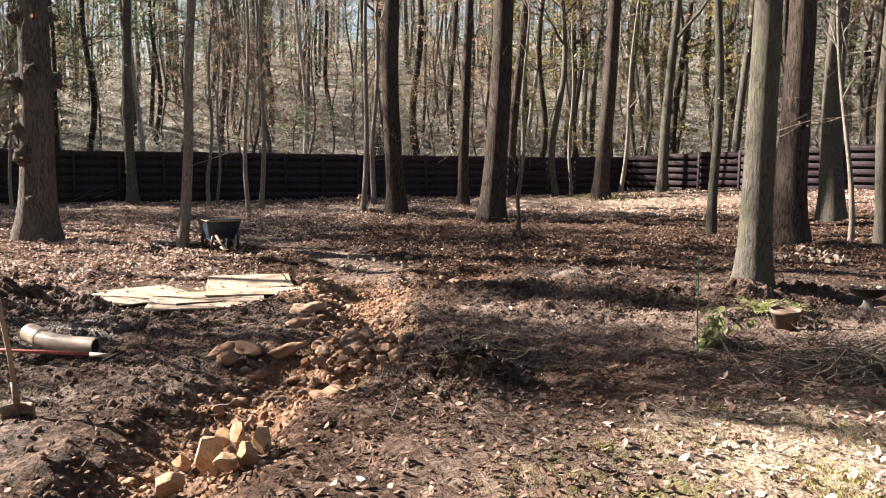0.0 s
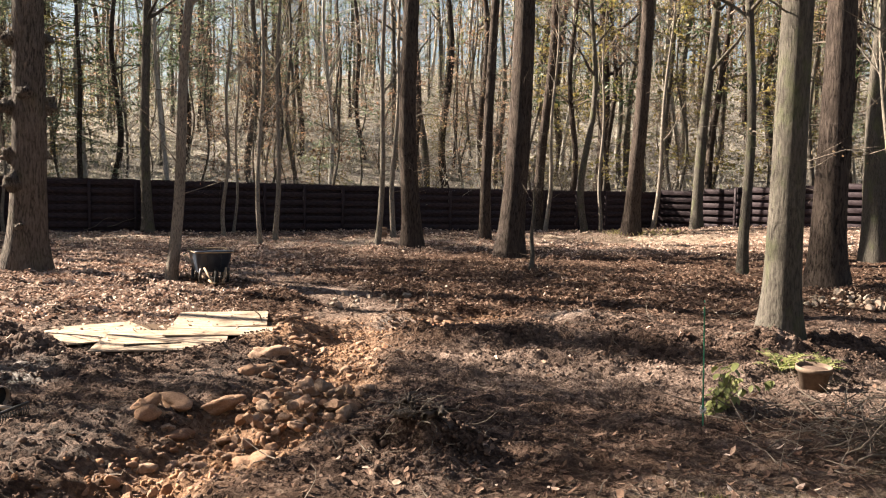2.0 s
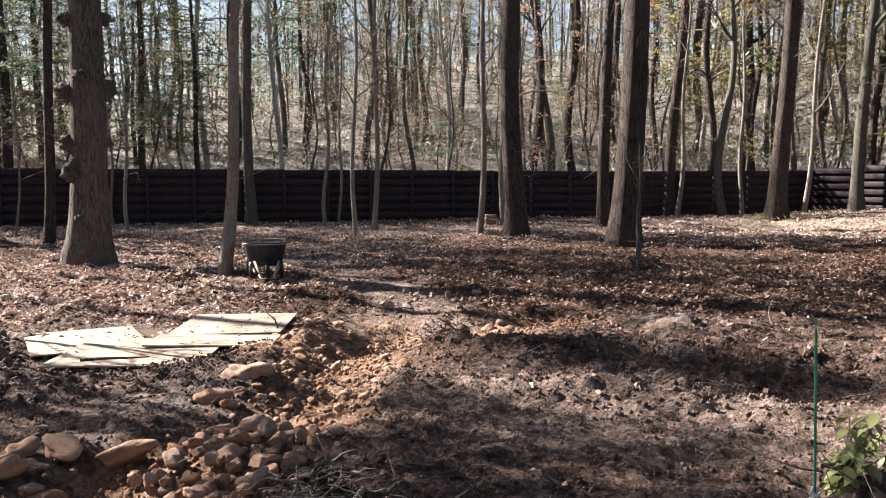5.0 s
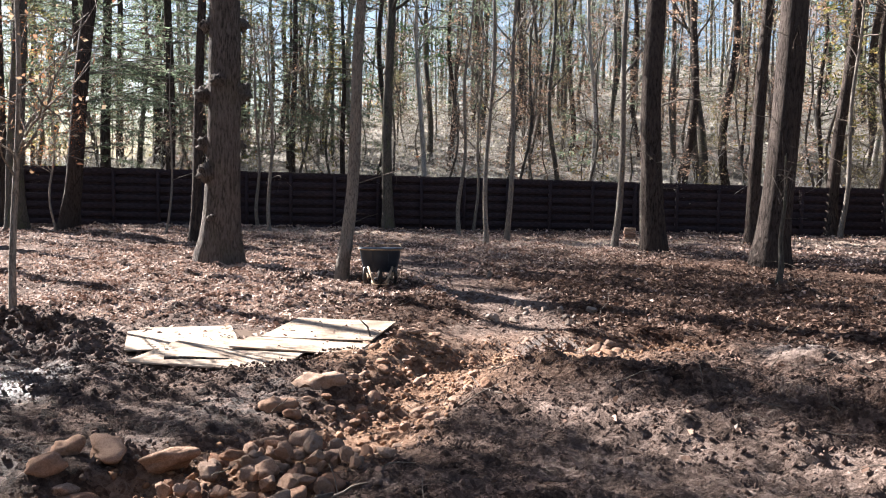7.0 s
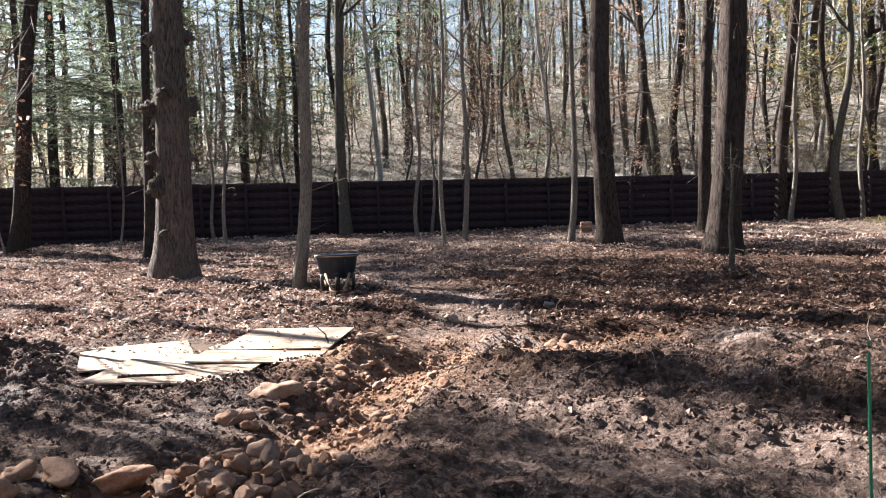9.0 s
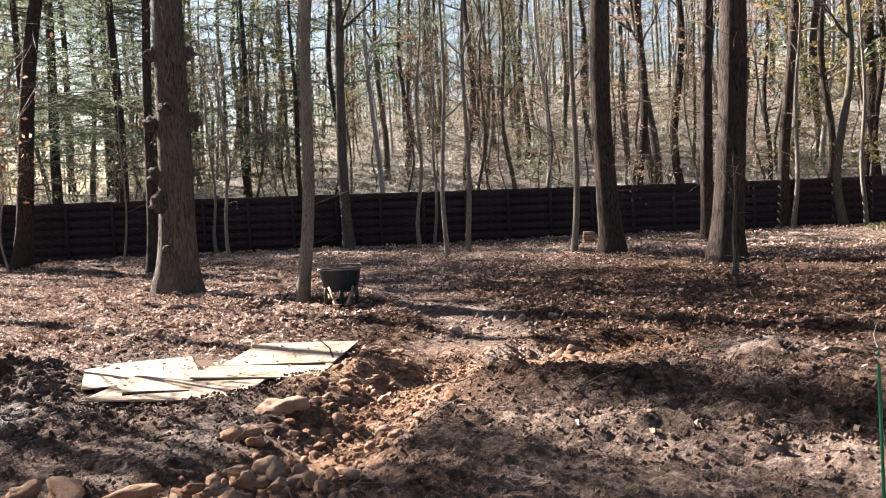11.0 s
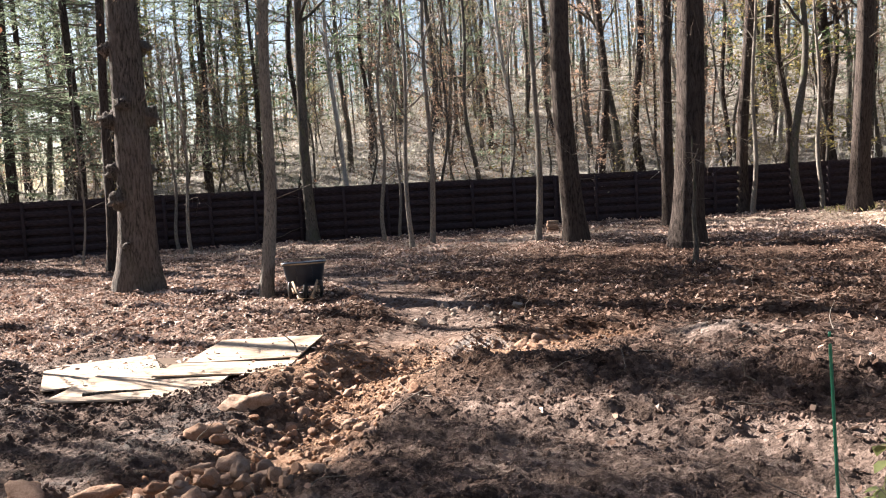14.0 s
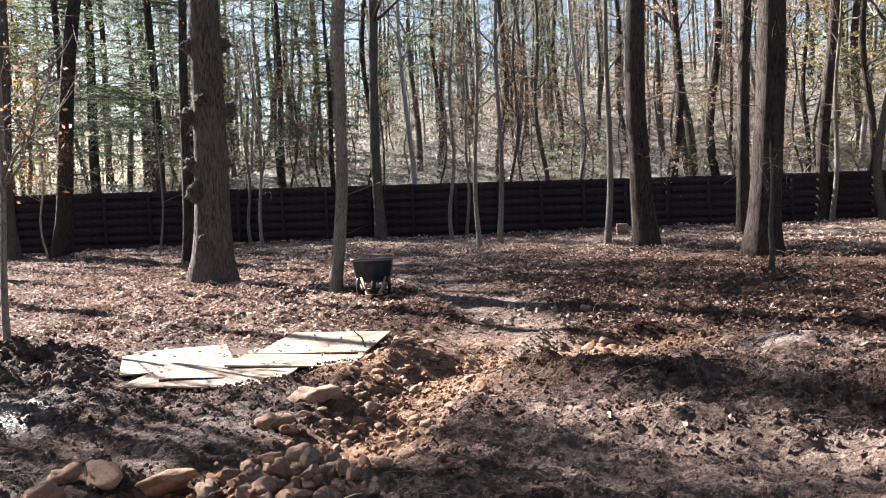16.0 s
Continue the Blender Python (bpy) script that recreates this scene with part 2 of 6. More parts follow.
BARK_FOREST = bark_material("dull_forest_bark", (0.032, 0.028, 0.025), (0.135, 0.12, 0.104), 3.5, 20.0, 0.016, 0.3, 0.4)
# Bark painted pale to stand in for sunlit trunks in the woods.
BARK_SUNLIT = bark_material("sunlit_pale_bark", (0.17, 0.155, 0.135), (0.42, 0.39, 0.35), 3.0, 9.0, 0.006)
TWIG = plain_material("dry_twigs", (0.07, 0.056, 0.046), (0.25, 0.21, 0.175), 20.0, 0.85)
# Paler copy of the dry twigs: sunlight on the slope put into their colour.
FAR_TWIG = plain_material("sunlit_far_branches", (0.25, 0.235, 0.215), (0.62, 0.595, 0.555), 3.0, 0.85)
NEEDLES = leaf_material("pine_needles", [(0.0, (0.018, 0.04, 0.016)), (0.4, (0.035, 0.072, 0.026)), (0.75, (0.06, 0.10, 0.035)), (1.0, (0.11, 0.12, 0.045))], 0.5, 0.3)
CEDAR = leaf_material("cedar_sprays", [(0.0, (0.06, 0.085, 0.058)), (0.5, (0.13, 0.17, 0.115)), (1.0, (0.27, 0.30, 0.2))], 0.6, 0.6, 0.6)
BEECH = leaf_material("beech_leaves", [(0.0, (0.20, 0.10, 0.065)), (0.4, (0.36, 0.23, 0.16)), (0.75, (0.45, 0.33, 0.25)), (1.0, (0.42, 0.21, 0.10))], 0.6, 0.5, 0.4)
BRUSH_LEAF = leaf_material("dry_brush_leaves", [(0.0, (0.15, 0.14, 0.10)), (0.45, (0.38, 0.35, 0.28)), (0.8, (0.58, 0.55, 0.48)), (1.0, (0.27, 0.33, 0.18))], 0.7, 0.4, 0.5)
GOLDEN = leaf_material("golden_green_leaves", [(0.0, (0.10, 0.11, 0.04)), (0.45, (0.22, 0.20, 0.075)), (0.8, (0.34, 0.26, 0.10)), (1.0, (0.36, 0.19, 0.07))], 0.6, 0.5, 0.5)
AUTUMN = leaf_material("autumn_leaves", [(0.0, (0.101, 0.0485, 0.0325)), (0.3, (0.202, 0.106, 0.0662)), (0.6, (0.254, 0.174, 0.11)), (1.0, (0.27, 0.222, 0.158))], 0.6, 0.45)
ORANGE = leaf_material("orange_beech_leaves", [(0.0, (0.30, 0.09, 0.03)), (0.5, (0.46, 0.17, 0.06)), (1.0, (0.5, 0.27, 0.12))], 0.6, 0.5)
YELLOW = leaf_material("yellow_leaves", [(0.0, (0.0913, 0.107, 0.0473)), (0.5, (0.213, 0.189, 0.0934)), (1.0, (0.276, 0.212, 0.108))], 0.6, 0.45)
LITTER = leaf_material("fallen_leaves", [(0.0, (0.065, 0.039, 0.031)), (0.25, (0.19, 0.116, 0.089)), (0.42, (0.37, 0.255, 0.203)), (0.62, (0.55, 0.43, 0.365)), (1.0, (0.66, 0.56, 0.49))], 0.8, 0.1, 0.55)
# Darker copy of the fallen leaves, holding the shade of the yard's middle.
SHADE_TONED_LITTER = leaf_material("brown_litter", [(0.0, (0.042, 0.027, 0.021)), (0.3, (0.098, 0.062, 0.047)), (0.6, (0.172, 0.112, 0.086)), (0.88, (0.27, 0.19, 0.15)), (1.0, (0.46, 0.37, 0.305))], 0.8, 0.1, 0.3)
FRESH = leaf_material("fresh_green_leaves", [(0.0, (0.09, 0.13, 0.045)), (0.5, (0.2, 0.235, 0.085)), (1.0, (0.40, 0.38, 0.19))], 0.45, 0.35)
GRASS = leaf_material("grass_blades", [(0.0, (0.13, 0.14, 0.04)), (0.4, (0.30, 0.29, 0.10)), (1.0, (0.55, 0.47, 0.27))], 0.6, 0.3)
EARTH = ground_material()
CLOD = crumb_material("dark_soil", (0.021, 0.0142, 0.0115), (0.15, 0.105, 0.085))
CLAY_CLOD = crumb_material("orange_clay", (0.10, 0.052, 0.03), (0.27, 0.16, 0.098))
PLYWOOD = plywood_material("weathered_plywood", 0.0)
MUDDY_PLY = plywood_material("muddy_plywood", 0.3)
STONE = stone_material("river_stone", [(0.0, (0.25, 0.14, 0.092)), (0.35, (0.32, 0.205, 0.145)), (0.7, (0.38, 0.265, 0.2)), (1.0, (0.22, 0.165, 0.132))])
PEBBLE = crumb_material("tan_pebbles", (0.085, 0.05, 0.034), (0.21, 0.132, 0.092))
SANDSTONE = stone_material("pale_sandstone", [(0.0, (0.38, 0.25, 0.155)), (0.5, (0.47, 0.335, 0.22)), (1.0, (0.38, 0.235, 0.145))])
RUBBLE = stone_material("pale_rubble", [(0.0, (0.27, 0.232, 0.2)), (0.5, (0.37, 0.315, 0.27)), (1.0, (0.2, 0.165, 0.14))])
FENCE = plain_material("dark_stained_boards", (0.015, 0.0105, 0.012), (0.066, 0.05, 0.057), 12.0, 0.62, 0.0, 0.003, (0.6, 6, 6))


# ---- numeric helpers ----
def smooth(a):
    a = np.clip(a, 0, 1)
    return a * a * (3 - 2 * a)


def lattice(i, j, seed):
    n = (i * 374761393 + j * 668265263 + seed * 974711) & 0x7FFFFFFF
    n = ((n ^ (n >> 13)) * 1274126177) & 0x7FFFFFFF
    return ((n ^ (n >> 16)) & 0xFFFF) / 65535.0


def value_noise(x, y, seed):
    i, j = np.floor(x).astype(np.int64), np.floor(y).astype(np.int64)
    u, v = smooth(x - i), smooth(y - j)
    a, b = lattice(i, j, seed), lattice(i + 1, j, seed)
    c, d = lattice(i, j + 1, seed), lattice(i + 1, j + 1, seed)
    return (a * (1 - u) + b * u) * (1 - v) + (c * (1 - u) + d * u) * v


def fbm(x, y, freq, octaves, seed, keep=0.55):
    total, gain, weight = 0.0, 1.0, 0.0
    for k in range(octaves):
        total = total + gain * (value_noise(x * freq + 7.3 * k, y * freq - 3.1 * k, seed + k) - 0.5)
        weight, gain, freq = weight + gain, gain * keep, freq * 2.03
    return total / weight * 2


def along(x, y, points):
    """The distance from (x, y) to a line of points."""
    best = np.full(np.shape(x), 1e9)
    for (ax, ay), (bx, by) in zip(points, points[1:]):
        dx, dy = bx - ax, by - ay
        k = np.clip(((x - ax) * dx + (y - ay) * dy) / (dx * dx + dy * dy), 0, 1)
        best = np.minimum(best, np.hypot(x - ax - k * dx, y - ay - k * dy))
    return best


TRENCH = ((-1.75, 4.2), (-1.65, 5.6), (-1.45, 6.6), (-1.1, 7.7), (-0.85, 8.9), (-1.0, 10.3), (-1.15, 11.6), (-0.75, 12.5), (0.1, 13.0), (0.7, 13.3))
TRACK = ((-1.2, 12.4), (-1.3, 14.2), (-2.4, 16.0), (-3.8, 17.9), (-6.5, 20.8))
BERM = ((-3.7, 8.8), (-2.75, 9.45), (-2.05, 10.3), (-1.75, 11.3), (-2.0, 12.4))
RUTS = ((-0.2, 11.4), (1.4, 11.3), (3.0, 11.0), (5.2, 11.2))
FENCE_BACK = ((-32.0, 20.14), (8.8, 39.8))
FENCE_RIGHT = ((8.8, 39.8), (25.0, 20.0))


def beyond(x, y):
    """How far a place lies behind the back fence (minus: inside the yard)."""
    return (y - 20.14) * 0.9009 - (x + 32.0) * 0.4341


def beyond_right(x, y):
    return (x - 8.8) * 0.774 + (y - 39.8) * 0.633


def heap(x, y, cx, cy, radius):
    return smooth(1 - np.hypot(x - cx, y - cy) / radius)


def clearing(x, y):
    """A sunny open field seen between the trunks at the far left."""
    return smooth((1 - np.hypot((x + 62) / 30, (y - 66) / 24)) * 5)


def sunlit_strip(x, y):
    """Ground along the fence, painted paler for the sun that falls there."""
    return np.maximum(heap(x, y, 7.0, 31.0, 7.0), smooth(1.2 - along(x, y, ((-13.0, 27.2), (-5.0, 27.0), (0.0, 28.6), (3.0, 32.0))) / 2.0))


def sunlit_litter(x, y):
    """Sunlit parts of the yard, given paler leaves; the shaded rest gets darker ones."""
    spot = fbm(x, y, 0.5, 4, 131)
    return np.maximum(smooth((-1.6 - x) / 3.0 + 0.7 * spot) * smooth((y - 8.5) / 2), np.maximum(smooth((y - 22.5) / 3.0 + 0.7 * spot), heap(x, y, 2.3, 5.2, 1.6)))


def zones(x, y):
    wob = fbm(x, y, 0.7, 4, 11)
    trench = smooth(1.25 - along(x, y, TRENCH) / 0.62 + 0.35 * wob)
    track = smooth(1.3 - along(x, y, TRACK) / 0.75 + 0.5 * wob)
    near_line = 13.0 + 1.2 * wob + 1.6 * smooth((x + 1.0) / 3.0) - 1.2 * smooth((-x - 4) / 2.0)
    mud = smooth((near_line - y) / 1.2 + 0.5 * wob) * smooth((y - 5.6 + 0.9 * wob - 0.4 * x) / 1.4)
    mud = np.maximum(mud, smooth(1 - along(x, y, ((-1.8, 4.0), (-3.5, 6.0), (-5.0, 9.0))) / 2.2 + 0.4 * wob))
    mud = mud * smooth((9.5 - np.abs(x)) / 2)
    return trench, track, mud, wob


def height(x, y):
    x, y = np.asarray(x, float), np.asarray(y, float)
    trench, track, mud, wob = zones(x, y)
    z = 0.62 * smooth((x - 5) / 12) * smooth((y - 12) / 17) + 0.07 * fbm(x, y, 0.18, 3, 3)
    close = smooth((32 - np.hypot(x, y - 10)) / 8)
    z = z + close * (0.05 * fbm(x, y, 1.5, 4, 21) + 0.035 * fbm(x, y, 4.0, 3, 5, 0.8))
    litter = (1 - np.maximum(np.maximum(mud, trench), track)) * close * smooth((y - 9) / 3)
    z = z + litter * (0.13 * np.maximum(fbm(x, y, 1.3, 4, 101), 0) + 0.07 * fbm(x, y, 3.2, 3, 103))
    broken = mud * smooth(0.95 + 1.5 * fbm(x, y, 0.55, 3, 71))
    z = z + mud * 0.05 * fbm(x, y, 1.1, 3, 31) + broken * (0.04 * np.abs(fbm(x, y, 2.0, 4, 41)) + 0.042 * fbm(x, y, 7.0, 2, 43, 0.9) + 0.032 * np.abs(fbm(x, y, 10.0, 2, 49, 0.9)))
    near = smooth((8.5 - y) / 1.5) * smooth((y - 2) / 1.5)
    z = z + np.maximum(mud, 0.8 * near) * 0.022 * fbm(x, y, 15.0, 2, 45, 0.9)
    z = z + 0.03 * np.maximum(trench, 0.6 * track) * np.abs(fbm(x, y, 7.0, 3, 47))
    z = z - (0.2 - 0.12 * heap(x, y, -0.85, 8.2, 1.0)) * trench * (1 - 0.3 * fbm(x, y, 2.0, 2, 8)) - 0.06 * track * (1 - trench)
    rough = 0.7 + 0.9 * fbm(x, y, 2.5, 3, 51) + 0.55 * fbm(x, y, 5.0, 3, 53, 0.7)
    z = z + (0.08 - 0.03 * heap(x, y, -1.95, 11.0, 1.7)) * smooth(1 - along(x, y, BERM) / 0.62) * rough
    z = z + 0.17 * smooth(1 - along(x, y, RUTS) / 0.55) * rough - 0.06 * smooth(1 - along(x, y + 0.75, RUTS) / 0.6)
    z = z + 0.10 * smooth(1 - along(x, y + 1.4, RUTS) / 0.5) * rough
    bank = along(x, y, ((-5.3, 10.95), (-4.75, 10.45), (-4.1, 9.75), (-3.85, 9.45)))
    z = z + 0.09 * smooth(1 - bank / 0.5) * rough
    for cx, cy, r, h in ((6.6, 14.95, 0.95, 0.17), (0.22, 7.0, 0.6, 0.22), (2.0, 12.9, 0.75, 0.09), (-5.6, 10.2, 1.1, 0.26), (-4.3, 9.9, 0.5, 0.16), (1.75, 18.5, 0.7, 0.14), (-5.6, 15.7, 0.6, 0.12), (4.3, 11.3, 0.9, 0.10), (3.7, 8.3, 0.7, 0.07)):
        z = z + h * heap(x, y, cx, cy, r) * rough * 1.2
    u, v = (x + 3.2) * 0.974 + (y - 11.3) * 0.225, -(x + 3.2) * 0.225 + (y - 11.3) * 0.974
    sheet = smooth((1.4 - np.abs(u)) / 0.25) * smooth((1.7 - np.abs(v)) / 0.25) * smooth((-2.2 + 0.476 * (y - 10.5) - x) / 0.25) * smooth(((x + 4.2) * 0.716 + (y - 10.43) * 0.698 + 0.12) / 0.2)
    z = z * (1 - sheet) - 0.01 * sheet
    back = beyond(x, y)
    rise = 0.23 * np.maximum(back - 9, 0) * smooth((x + 64) / 50) + 0.03 * np.maximum(back - 12, 0)
    right = np.maximum(beyond_right(x, y) - 3, 0) * 0.13
    z = z + 22 * np.tanh((rise + right) / 22) + smooth((back - 3) / 10) * 0.5 * fbm(x, y, 0.09, 3, 61)
    return z


def ground_z(x, y):
    return float(height(np.array([x]), np.array([y]))[0])


class Build:
    """Gathers vertices and faces for one mesh."""

    def __init__(self):
        self.verts, self.faces, self.count = [], [], 0

    def add(self, verts, faces):
        verts = np.asarray(verts, float).reshape(-1, 3)
        self.verts.append(verts)
        self.faces.append((np.asarray(faces, np.int64) + self.count))
        self.count += len(verts)

    def tube(self, points, radii, sides=6, lump=0.0, rng=None):
        p = np.asarray(points, float)
        r = np.asarray(radii, float)
        way = np.gradient(p, axis=0)
        way /= np.linalg.norm(way, axis=1)[:, None] + 1e-9
        ref = np.array([0.0, 1.0, 0.0]) if abs(way[0][1]) < 0.8 else np.array([1.0, 0.0, 0.0])
        u = np.cross(way, ref)
        u /= np.linalg.norm(u, axis=1)[:, None] + 1e-9
        v = np.cross(way, u)
        a = np.linspace(0, 2 * math.pi, sides, endpoint=False)
        rr = np.repeat(r[:, None], sides, 1)
        if lump:
            run = np.concatenate([[0], np.cumsum(np.linalg.norm(np.diff(p, axis=0), axis=1))])[:, None]
            foot = 1 + 2.2 * np.exp(-run / 0.45)
            for m, gain in ((2, 0.8), (3, 0.6), (5, 0.22), (7, 0.1)):
                rr = rr * (1 + lump * gain * (foot if m in (3, 5) else 1) * np.sin(m * a[None, :] + rng.uniform(0, 6.28) + run * rng.uniform(-0.35, 0.35)))
            rr = rr * (1 + 0.25 * lump * rng.uniform(-1, 1, rr.shape))
        ring = p[:, None] + rr[..., None] * (np.cos(a)[None, :, None] * u[:, None] + np.sin(a)[None, :, None] * v[:, None])
        i = np.arange(len(p) - 1)[:, None] * sides
        j = np.arange(sides)[None, :]
        k = (j + 1) % sides
        quads = np.stack([i + j, i + k, i + sides + k, i + sides + j], -1).reshape(-1, 4)
        self.add(ring, quads)

    def leaves(self, centres, length, width, rng, flat=0.0, fold=0.0):
        """Small rhombic leaves; flat: 1 lies on the ground, 0 turns any way."""
        c = np.asarray(centres, float).reshape(-1, 3)
        n = len(c)
        d = rng.normal(size=(n, 3))
        d[:, 2] *= 1 - flat
        d /= np.linalg.norm(d, axis=1)[:, None]
        e = rng.normal(size=(n, 3))
        e[:, 2] *= 1 - flat
        e -= d * np.sum(e * d, 1)[:, None]
        e /= np.linalg.norm(e, axis=1)[:, None]
        size = rng.uniform(0.6, 1.3, n)[:, None]
        up = np.cross(d, e)
        lift = fold * size * rng.uniform(-1, 1, (n, 1)) * np.where(up[:, 2:] < 0, -up, up)
        quad = np.stack([c - d * length * size, c + e * width * size + lift, c + d * length * size, c - e * width * size + lift], 1)
        self.add(quad, np.arange(n * 4).reshape(-1, 4))

    def sprays(self, bough, count, length, needle, rng, each=9):
        """Flat sprays of needles on both sides of a bough."""
        k = rng.uniform(0.12, 1, count) * (len(bough) - 1)
        i = np.minimum(k.astype(int), len(bough) - 2)
        base = bough[i] + (bough[i + 1] - bough[i]) * (k - i)[:, None]
        way = bough[i + 1] - bough[i]
        way /= np.linalg.norm(way, axis=1)[:, None]
        side = np.stack([-way[:, 1], way[:, 0], 0 * k], 1) * rng.choice((-1, 1), count)[:, None]
        d = 0.55 * way + 0.8 * side + rng.normal(0, 0.22, (count, 3)) - np.array([0, 0, 0.18])
        d /= np.linalg.norm(d, axis=1)[:, None]
        reach = length * rng.uniform(0.5, 1.2, count)
        at = np.linspace(0.1, 1, each)
        c = (base[:, None] + d[:, None] * (reach[:, None] * at)[..., None]).reshape(-1, 3)
        n = len(c)
        e = np.repeat(d, each, 0) * 0.6 + rng.normal(0, 0.6, (n, 3)) * (1, 1, 0.35)
        e /= np.linalg.norm(e, axis=1)[:, None]
        w = np.cross(e, rng.normal(0, 0.5, (n, 3)) + (0, 0, 1))
        w /= np.linalg.norm(w, axis=1)[:, None] + 1e-9
        size = rng.uniform(0.6, 1.3, n)[:, None]
        self.add(np.stack([c, c + (e * 0.5 + w * 0.13) * needle * size, c + e * needle * size, c + (e * 0.5 - w * 0.13) * needle * size], 1), np.arange(n * 4).reshape(-1, 4))

    def oak_leaves(self, centres, length, rng):
        """Curled dry leaves with a folded midrib, lying any way up."""
        c = np.asarray(centres, float).reshape(-1, 3)
        n = len(c)
        a = rng.uniform(0, 6.28, n)
        tilt = rng.normal(0, 0.35, (n, 2))
        d = np.stack([np.cos(a), np.sin(a), tilt[:, 0]], 1)
        e = np.stack([-np.sin(a), np.cos(a), tilt[:, 1]], 1)
        size = length * rng.uniform(0.5, 1.35, n)[:, None]
        curl, fold = rng.uniform(-0.1, 0.5, (n, 1)), rng.uniform(-0.15, 0.45, (n, 1))
        up = np.array([0, 0, 1.0])

        def at(u, w):
            return c + size * (d * u + e * w * rng.uniform(0.7, 1.2, (n, 1)) + up * (curl * u * u + fold * abs(w)))

        quad = np.stack([at(-1, 0), at(-0.35, 0.42), at(0.4, 0.5), at(1, 0), at(0.4, -0.5), at(-0.35, -0.42), at(0.05, 0)], 1)
        k = np.arange(n)[:, None] * 7
        self.add(quad, np.concatenate([k + np.array([[0, 1, 6, 5]]), k + np.array([[1, 2, 3, 6]]), k + np.array([[5, 6, 3, 4]])]))

    def mesh(self, name, material, flat=False):
        me = bpy.data.meshes.new(name)
        verts = np.concatenate(self.verts)
        groups = self.faces
        loops = np.concatenate([f.ravel() for f in groups])
        sizes = np.concatenate([np.full(len(f), f.shape[1]) for f in groups])
        starts = np.concatenate([[0], np.cumsum(sizes)[:-1]])
        me.vertices.add(len(verts))
        me.vertices.foreach_set("co", verts.ravel())
        me.loops.add(len(loops))
        me.loops.foreach_set("vertex_index", loops.astype(np.int32))
        me.polygons.add(len(sizes))
        me.polygons.foreach_set("loop_start", starts.astype(np.int32))
        me.polygons.foreach_set("use_smooth", np.full(len(sizes), not flat))
        me.update(calc_edges=True)
        me.materials.append(material)
        return me


def part(name, bm, material, parent=None, label="", m=None, flat=False):
    """Links a bmesh, a Build or a mesh as one object under a thing or a part."""
    if isinstance(bm, bmesh.types.BMesh):
        me = bpy.data.meshes.new(name)
        bm.normal_update()
        bm.to_mesh(me)
        bm.free()
        me.materials.append(material)
        if not flat:
            me.polygons.foreach_set("use_smooth", [True] * len(me.polygons))
    elif isinstance(bm, Build):
        me = bm.mesh(name, material, flat)
    else:
        me = bm
    ob = new(name, me)
    ob.parent = parent
    if m is not None:
        ob.matrix_basis = m
    if label:
        tagged(ob, label)
    return ob


def thing(name, m, label, category, group="", kind=""):
    ob = new(name)
    ob.empty_display_size = 0.2
    ob.matrix_basis = m
    return tagged(ob, label, category, group, kind)


def box(size, centre=(0, 0, 0), bevel=0.004, bm=None, turn=None):
    """A bevelled box, added to bm."""
    bm = bm or bmesh.new()
    m = Matrix.Translation(centre)
    if turn is not None:
        m = m @ turn
    made = bmesh.ops.create_cube(bm, size=1.0, matrix=m @ Matrix.Diagonal((*size, 1)))
    if bevel:
        edges = list({e for v in made["verts"] for e in v.link_edges})
        bmesh.ops.bevel(bm, geom=edges, offset=bevel, segments=1, affect="EDGES")
    return bm


def rod(points, radius, sides=8):
    b = Build()
    p = np.asarray(points, float)
    r = np.full(len(p), radius)
    b.tube(np.concatenate([[p[0] - (p[1] - p[0]) * 1e-3], p, [p[-1] + (p[-1] - p[-2]) * 1e-3]]), np.concatenate([[1e-4], r, [1e-4]]), sides)
    return b


def lathe(profile, sides=24):
    """A turned body from (radius, height) pairs."""
    b = Build()
    a = np.linspace(0, 2 * math.pi, sides, endpoint=False)
    pr = np.asarray(profile, float)
    ring = np.stack([pr[:, :1] * np.cos(a), pr[:, :1] * np.sin(a), np.repeat(pr[:, 1:], sides, 1)], -1)
    i = np.arange(len(pr) - 1)[:, None] * sides
    j = np.arange(sides)[None, :]
    k = (j + 1) % sides
    b.add(ring, np.stack([i + j, i + k, i + sides + k, i + sides + j], -1).reshape(-1, 4))
    return b


# ---- ground ----
def spread(dense0, dense1, step, low, high, growth):
    inner = list(np.arange(dense0, dense1, step))
    a, s = dense1, step
    while a < high:
        inner.append(a)
        s *= growth
        a += s
    inner.append(high)
    a, s = dense0, step
    while a > low:
        s *= growth
        a -= s
        inner.insert(0, max(a, low))
    return np.array(inner)


